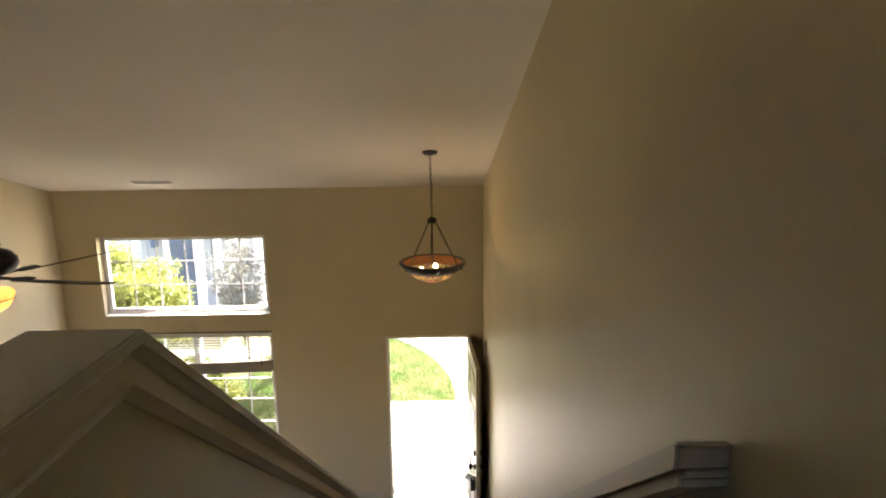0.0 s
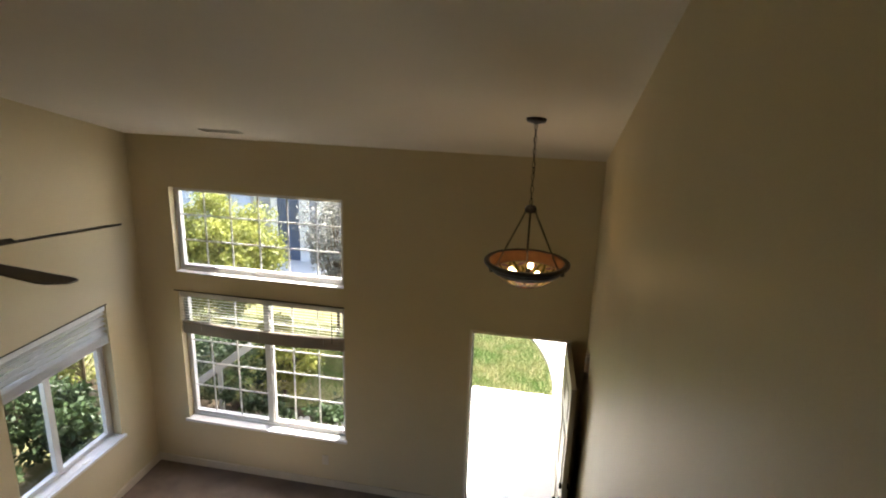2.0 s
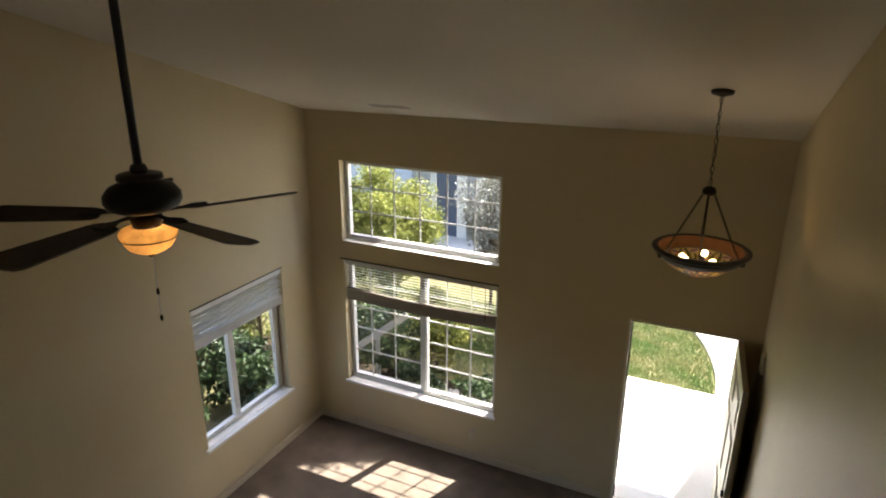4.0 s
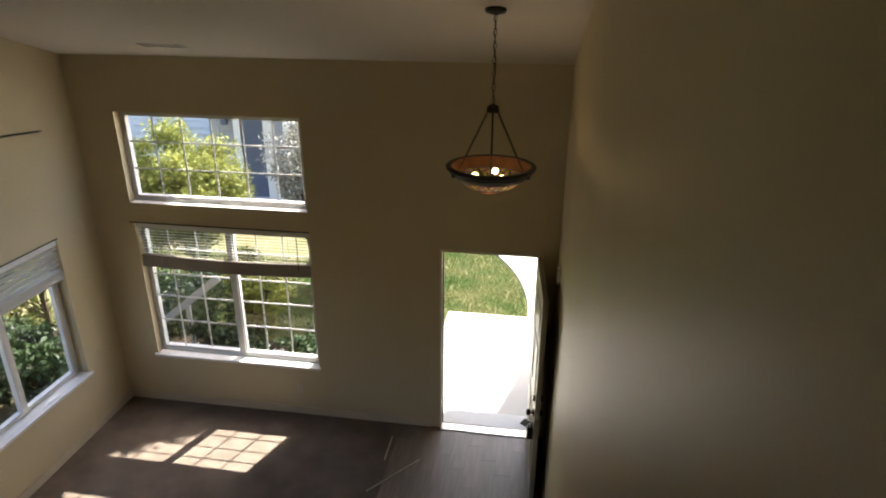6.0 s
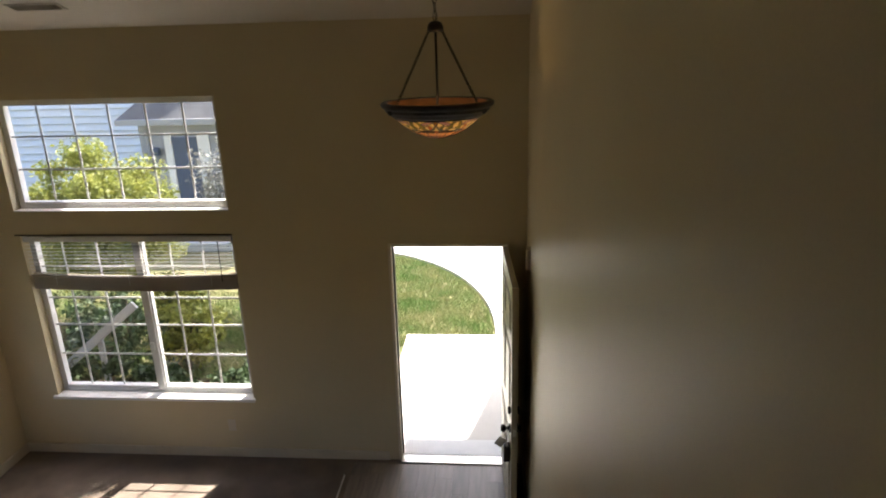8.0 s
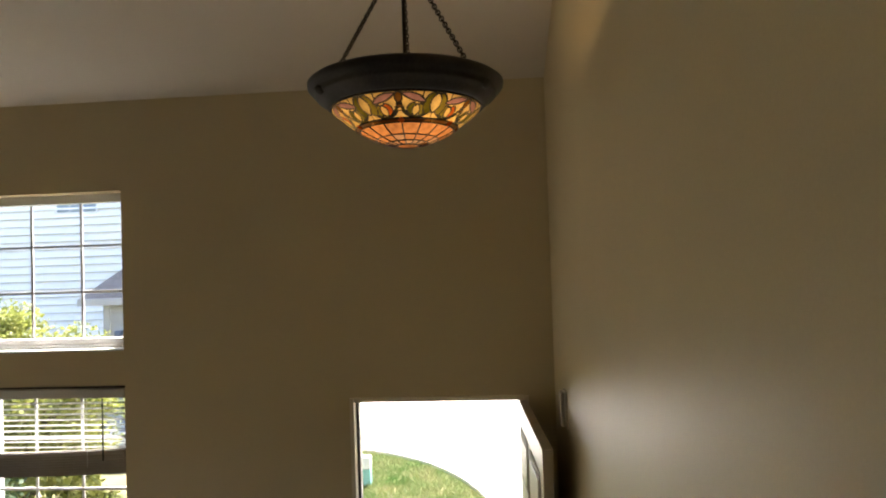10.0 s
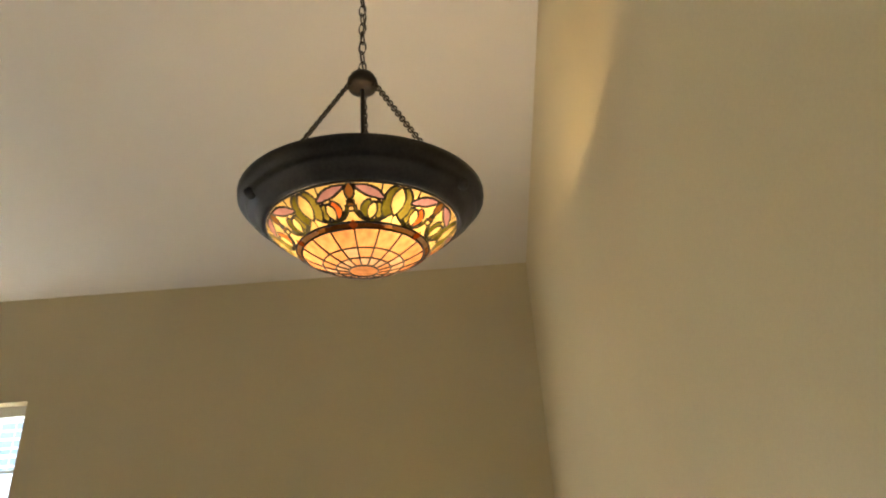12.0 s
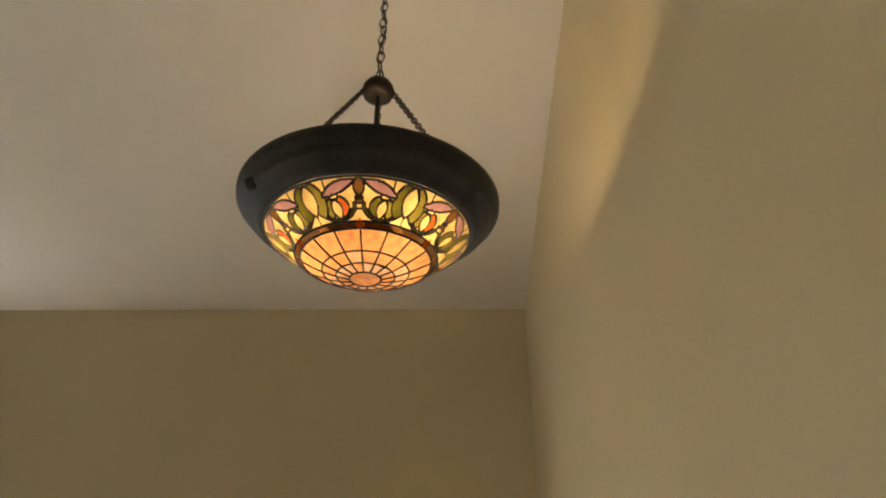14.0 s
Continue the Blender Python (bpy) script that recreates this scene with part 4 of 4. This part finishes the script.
def lawn_point(rng):
    while True:
        x, y = rng.uniform(-3.4, 0.4), rng.uniform(10.6, 14.7)
        if ((x + 2.6) / 2.92) ** 2 + ((y - 10.95) / 3.65) ** 2 < 1 and not (x > -0.85 and y < 10.89):
            return x, y


blades("lawn_grass", 46000, lawn_point, 0.03, 0.085, GRASS, "patchy sunlit lawn grass beside the entry slab", 3)
structure("planting_bed", box(-7.5, -0.95, YF + THICK + 0.02, 9.7, GZ - 0.1, GZ + 0.015, 0.01), MULCH, "mulch bed under the front window, dark to stand for shaded ground")
blades("lawn_grass", 30000, lambda r: (r.uniform(-7.0, -0.95), r.uniform(9.6, 12.5)), 0.03, 0.10, GRASS, "thin lawn grass beyond the front bed", 4)


def crown_leaves(centres, per, leaf, seed, spread=1.0):
    """Many small folded leaves gathered round twig ends."""
    rng = random.Random(seed)
    vs, fs = [], []
    for c, r in centres:
        for _ in range(per):
            d = Vector((rng.gauss(0, 1), rng.gauss(0, 1), rng.gauss(0, 0.8)))
            p = Vector(c) + d.normalized() * r * spread * rng.random() ** 0.45
            s = leaf * rng.uniform(0.6, 1.4)
            t = Vector((rng.gauss(0, 1), rng.gauss(0, 1), rng.gauss(-0.2, 0.7))).normalized()
            n_ = t.cross(Vector((rng.gauss(0, 1), rng.gauss(0, 1), rng.gauss(0, 1)))).normalized()
            k = len(vs)
            vs += [p, p + t * s * 0.5 + n_ * s * 0.28, p + t * s, p + t * s * 0.5 - n_ * s * 0.28]
            fs += [(k, k + 1, k + 2), (k, k + 2, k + 3)]
    return vs, fs


def tree(name, base, height, limbs, crown, leaf, per, mat, seed, label, trunk=0.05, category="tree"):
    """Tapered trunk, bent limbs and a crown of leaf clumps inside an uneven ellipsoid (centre, radii)."""
    rng = random.Random(seed)
    groups = {"garden_shrub": "shrubs in the front bed", "hedge_shrub": "shrubs outside the side window"}
    t = thing(name, base, label, category, groups.get(name, ""))
    b0 = Vector(base)
    lobes = crown if isinstance(crown, list) else [crown]
    tips = []
    b = bmesh.new()
    tube([(0, 0, -0.05), (0.02, 0.01, height * 0.3), (-0.01, 0.03, height * 0.6), (0.02, 0, height)], [trunk, trunk * 0.8, trunk * 0.55, trunk * 0.2], 8, b)
    for k in range(limbs):
        c0, rad = Vector(lobes[k % len(lobes)][0]) - b0, lobes[k % len(lobes)][1]
        while True:
            q = Vector((rng.uniform(-1, 1), rng.uniform(-1, 1), rng.uniform(-1, 1)))
            if 0.25 < q.length < 1:
                break
        q *= rng.uniform(0.82, 1.12)
        tip = c0 + Vector((q.x * rad[0], q.y * rad[1], q.z * rad[2]))
        root = Vector((0, 0, min(height * 0.9, max(0.1, tip.z * 0.55 * rng.uniform(0.6, 1.0)))))
        mid = (root + tip) / 2 + Vector((rng.gauss(0, 0.05), rng.gauss(0, 0.05), 0.08))
        tube([root, mid, tip], [trunk * 0.35, trunk * 0.2, trunk * 0.06], 5, b)
        tips.append((tip, rng.uniform(0.10, 0.24) * (rad[0] + rad[2]) * 0.75))
    part("trunk", b, BARK, t, smooth=True)
    vs, fs = crown_leaves(tips, per, leaf, seed + 1)
    me = bpy.data.meshes.new("crown")
    me.from_pydata([tuple(v) for v in vs], [], fs)
    cr = finish(new("crown", me), mat)
    cr.parent = t
    cr["label"] = "leafy crown"
    return t


tree("young_tree", (-5.17, 11.5, GZ), 2.0, 95, ((-5.17, 11.5, 1.35), (0.95, 0.85, 1.02)), 0.058, 360, LEAFY, 11, "young tree with bright yellow-green leaves in the front bed")
tree("young_tree", (-3.45, 9.95, GZ), 1.0, 34, ((-3.34, 9.95, 0.50), (0.42, 0.4, 0.62)), 0.055, 260, LEAFY, 17, "low leafy shrub with yellow-green leaves", 0.03, "shrub")
tree("ornamental_tree", (-3.40, 12.0, GZ), 2.0, 70, ((-3.44, 12.0, 1.62), (0.50, 0.45, 0.85)), 0.055, 85, LEAFG, 23, "small ornamental tree with grey-purple leaves", 0.035)
for k, (x, y, r, h, m) in enumerate(((-3.3, 9.15, 0.35, 0.55, LEAFD), (-2.55, 9.3, 0.3, 0.42, LEAFD), (-4.1, 9.4, 0.55, 1.0, LEAFD), (-2.0, 8.9, 0.25, 0.3, LEAFD), (-4.5, 8.9, 0.45, 0.9, LEAFD), (-3.7, 10.1, 0.45, 0.8, LEAFD), (-5.0, 9.9, 0.6, 1.1, LEAFD), (-4.4, 10.3, 0.5, 0.9, LEAFD))):
    tree("garden_shrub", (x, y, GZ), h * 0.6, 18, ((x, y, GZ + h * 0.55), (r, r, h * 0.5)), 0.065, 90, m, 40 + k, "dark green low shrub in the front bed", 0.02, "shrub")
for k, (x, y, r, h, m) in enumerate(((-6.0, 7.6, 0.85, 2.3, LEAFD), (-6.1, 9.2, 0.7, 2.4, LEAFY), (-5.9, 6.0, 0.8, 1.6, LEAFD), (-5.3, 6.7, 0.5, 0.9, LEAFD), (-6.6, 8.4, 0.9, 2.6, LEAFD), (-5.2, 7.9, 0.5, 1.1, LEAFD))):
    tree("hedge_shrub", (x, y, GZ), h * 0.7, 34, ((x, y, GZ + h * 0.52), (r, r, h * 0.5)), 0.075, 130, m, 60 + k, "tall green shrub outside the side window", 0.03, "shrub")

# added tree: crown lobes out of view, placed to block sun at window and lawn
tree("shade_tree", (-2.75, 12.6, GZ), 5.6, 270, [((-2.20, 12.10, 6.2), (0.80, 0.85, 0.8)), ((-3.00, 10.52, 6.2), (0.62, 1.0, 0.8)), ((-1.25, 14.15, 6.2), (1.15, 1.0, 0.6))], 0.10, 230, LEAFD, 91, "tall added tree whose unseen crown lobes dapple the front window and shade the lawn", 0.10)

# stones in the bed under the window
rng = random.Random(5)
vs, fs = [], []
for _ in range(1500):
    x, y, r = rng.uniform(-3.0, -1.0), rng.uniform(8.35, 9.5), rng.uniform(0.02, 0.06)
    k = len(vs)
    vs += [(x + r, y, GZ + 0.02), (x, y + r, GZ + 0.015), (x - r, y, GZ + 0.02), (x, y - r, GZ + 0.015), (x, y, GZ + 0.015 + r * 0.9)]
    fs += [(k, k + 1, k + 4), (k + 1, k + 2, k + 4), (k + 2, k + 3, k + 4), (k + 3, k, k + 4)]
me = bpy.data.meshes.new("garden_stones")
me.from_pydata(vs, [], fs)
tagged(finish(new("garden_stones", me), STONE), "pale river stones in the bed under the window", "stones", "", "stuff")

# leaning white board outside the front window
board = thing("leaning_board", (-3.88, 9.0, GZ), "grey-white painted board leaning in the front bed", "board")
b = box(-0.62, 0.62, -0.015, 0.015, -0.045, 0.045, 0.004)
bmesh.ops.rotate(b, verts=b.verts[:], cent=(0, 0, 0), matrix=Matrix.Rotation(radians(-39), 3, "Y"))
bmesh.ops.translate(b, verts=b.verts[:], vec=(0.0, 0, 0.88))
part("plank", b, SIDEG, board)
part("stake", box(-0.03, 0.03, 0.016, 0.05, -0.05, 0.92, 0.004), SIDEG, board)

# small utility marker at the lawn's edge
post = thing("utility_marker", (-1.53, 13.05, GZ), "short white and teal plastic utility marker in the lawn", "marker post")
part("post_top", box(-0.07, 0.07, -0.06, 0.06, 0.22, 0.40, 0.03), WHITE, post)
part("post_base", box(-0.065, 0.065, -0.055, 0.055, -0.05, 0.22, 0.012), TEAL, post)

# unseen roof and garage wing right of the entry, added; the roof outline shapes the slab's shade
structure("porch_shade_roof", prism([(-1.35, YF + THICK + 0.004), (1.74, YF + THICK + 0.004), (1.74, 11.28), (0.92, 11.20), (0.70, 10.35), (0.62, 10.13), (0.07, 10.02), (-1.35, 9.99)], "z", 2.42, 2.60), SIDEG, "unseen flat roof with its outline cut to cast the shade on the entry slab")
structure("unseen_garage_wall", box(1.75, 6.0, YF + THICK + 0.003, 11.3, GZ, 2.9), SIDEG, "unseen grey sided garage wing added beside the entry")

# house across the lawn
house = thing("neighbour_house", (-9.5, 19.0, GZ), "two-storey house with pale siding and a lower grey wing", "house")


def addh(n_, b, m, parent=None, lab=""):
    bmesh.ops.translate(b, verts=b.verts[:], vec=-house.location)
    return part(n_, b, m, parent or house, lab)


HY = 19.0
wall = addh("wall", box(-19, -4.6, HY, HY + 8, GZ, 7.4), SIDING, None, "pale blue lap siding")
for k in range(40):
    z = GZ + 0.19 * k
    b = prism([(HY - 0.075, z), (HY - 0.001, z), (HY - 0.001, z + 0.160), (HY - 0.012, z + 0.160)], "x", -18.98, -4.62)
    addh("siding_board", b, SIDING, wall)
addh("corner_board", box(-4.70, -4.56, HY - 0.04, HY + 0.02, GZ, 7.4, 0.01), WHITE)
w = addh("window", box(-10.25, -9.15, HY - 0.05, HY - 0.027, 4.25, 5.75, 0.008), WHITE, None, "white framed window")
for i in range(3):
    for j in range(4):
        x0, z0 = -10.18 + 0.335 * i, 4.32 + 0.345 * j
        addh("pane", box(x0, x0 + 0.315, HY - 0.058, HY - 0.0505, z0, z0 + 0.325, 0.002), GLASSD, w)
roof = addh("roof", prism([(-19.6, 7.3), (-4.0, 7.3), (-11.8, 10.5)], "y", HY - 0.5, HY + 8.5), ROOFM)
# lower wing with hipped roof
WY = 15.5
wing = addh("wing_wall", box(-6.75, -4.2, WY, HY - 0.03, GZ, 2.33), SIDEG, None, "grey lap siding of the lower wing")
for k in range(13):
    z = GZ + 0.19 * k
    addh("siding_board", prism([(WY - 0.040, z), (WY - 0.001, z), (WY - 0.001, z + 0.174), (WY - 0.010, z + 0.174)], "x", -6.73, -4.22), SIDEG, wing)
b = bmesh.new()
pts = [(-7.05, WY - 0.35, 2.36), (-3.9, WY - 0.35, 2.36), (-3.9, HY, 2.36), (-7.05, HY, 2.36), (-5.65, WY + 0.9, 3.72), (-5.2, WY + 0.9, 3.72)]
v = [b.verts.new(p) for p in pts]
for q in ((0, 1, 5, 4), (1, 2, 5), (2, 3, 4, 5), (3, 0, 4), (0, 3, 2, 1)):
    b.faces.new([v[i] for i in q])
addh("wing_roof", b, ROOFM, None, "grey shingle hip roof")
addh("fascia", box(-7.05, -3.9, WY - 0.38, WY - 0.34, 2.25, 2.37, 0.01), SIDEG)
addh("soffit", box(-7.03, -3.92, WY - 0.34, WY, 2.30, 2.34), SIDEG)
addh("corner_board", box(-6.79, -6.66, WY - 0.04, WY + 0.01, GZ, 2.3, 0.01), SIDEG)
addh("entry_door", box(-6.12, -5.60, WY - 0.05, WY - 0.026, 0.02, 1.98, 0.01), BLUED, None, "slate blue door")
for x, wide in ((-6.28, 0.15), (-5.59, 0.24)):
    addh("door_trim", box(x, x + wide, WY - 0.06, WY - 0.026, GZ, 2.06, 0.008), WHITE)
addh("porch_post", box(-5.02, -4.88, WY - 0.34, WY - 0.2, GZ, 2.2, 0.012), WHITE)
addh("step", box(-6.6, -4.8, WY - 0.9, WY - 0.03, GZ, 0.0, 0.015), CONC)
addh("wall_lamp", box(-6.52, -6.38, WY - 0.16, WY - 0.03, 1.62, 1.78, 0.03), BLUED)

# side fence
fence = thing("side_fence", (-7.9, 7.5, GZ), "weathered brown board fence beyond the side window", "fence")
for k in range(46):
    y = 3.0 + 0.145 * k - 7.5
    b = box(-0.012, 0.012, y, y + 0.138, 0.0, 1.75 + 0.01 * (k % 3), 0.003)
    part("fence_board", b, FENCE, fence)
for z in (0.35, 1.45):
    part("fence_rail", box(0.013, 0.05, -4.5, 2.2, z - 0.045, z + 0.045, 0.004), FENCE, fence)

# ---- floor pieces of the entry ----
entry = thing("entry_floor", (-0.2, 7.1, 0.0), "grey-brown wood plank floor inside the front door", "", "", "structure")
plank_meshes = {}
rng = random.Random(9)
x = -0.935
row = 0
while x < XR - 0.02:
    wdt = min(0.15, XR - 0.018 - x)
    y = 6.22 - rng.uniform(0.0, 0.5)
    while y < YF - 0.065:
        y1 = min(y + 0.6, YF - 0.065)
        y0 = max(y, 6.22)
        if y1 - y0 > 0.03 and not (x < -0.40 and y0 < 6.5 and y1 < 6.52):
            ys = y0 if x >= -0.40 else max(y0, 6.52)
            b = box(0, wdt - 0.001, 0, y1 - ys - 0.001, 0.001, 0.010, 0.0006)
            p = part("plank", b, PLANK, entry)
            p.location = Vector((x, ys, 0)) - entry.location
        y += 0.6
    x += 0.15
# the second bar is a thin bright line slanting over the planks
for (x0, y0), (x1, y1), lab in (((-0.985, 7.42), (-0.985, 7.78), "thin brushed metal strip between carpet and planks"), ((-0.638, 7.48), (-1.05, 6.98), "thin bright line running slantwise on the entry floor")):
    strip = thing("floor_strip", ((x0 + x1) / 2, (y0 + y1) / 2, 0.0), lab, "floor trim")
    half_l = math.hypot(x1 - x0, y1 - y0) / 2
    part("bar", prism([(-0.007, 0.0105), (0.007, 0.0105), (0.005, 0.016), (-0.005, 0.016)], "y", -half_l, half_l), STRIP, strip)
    strip.rotation_euler = (0, 0, -math.atan2(x1 - x0, y1 - y0))
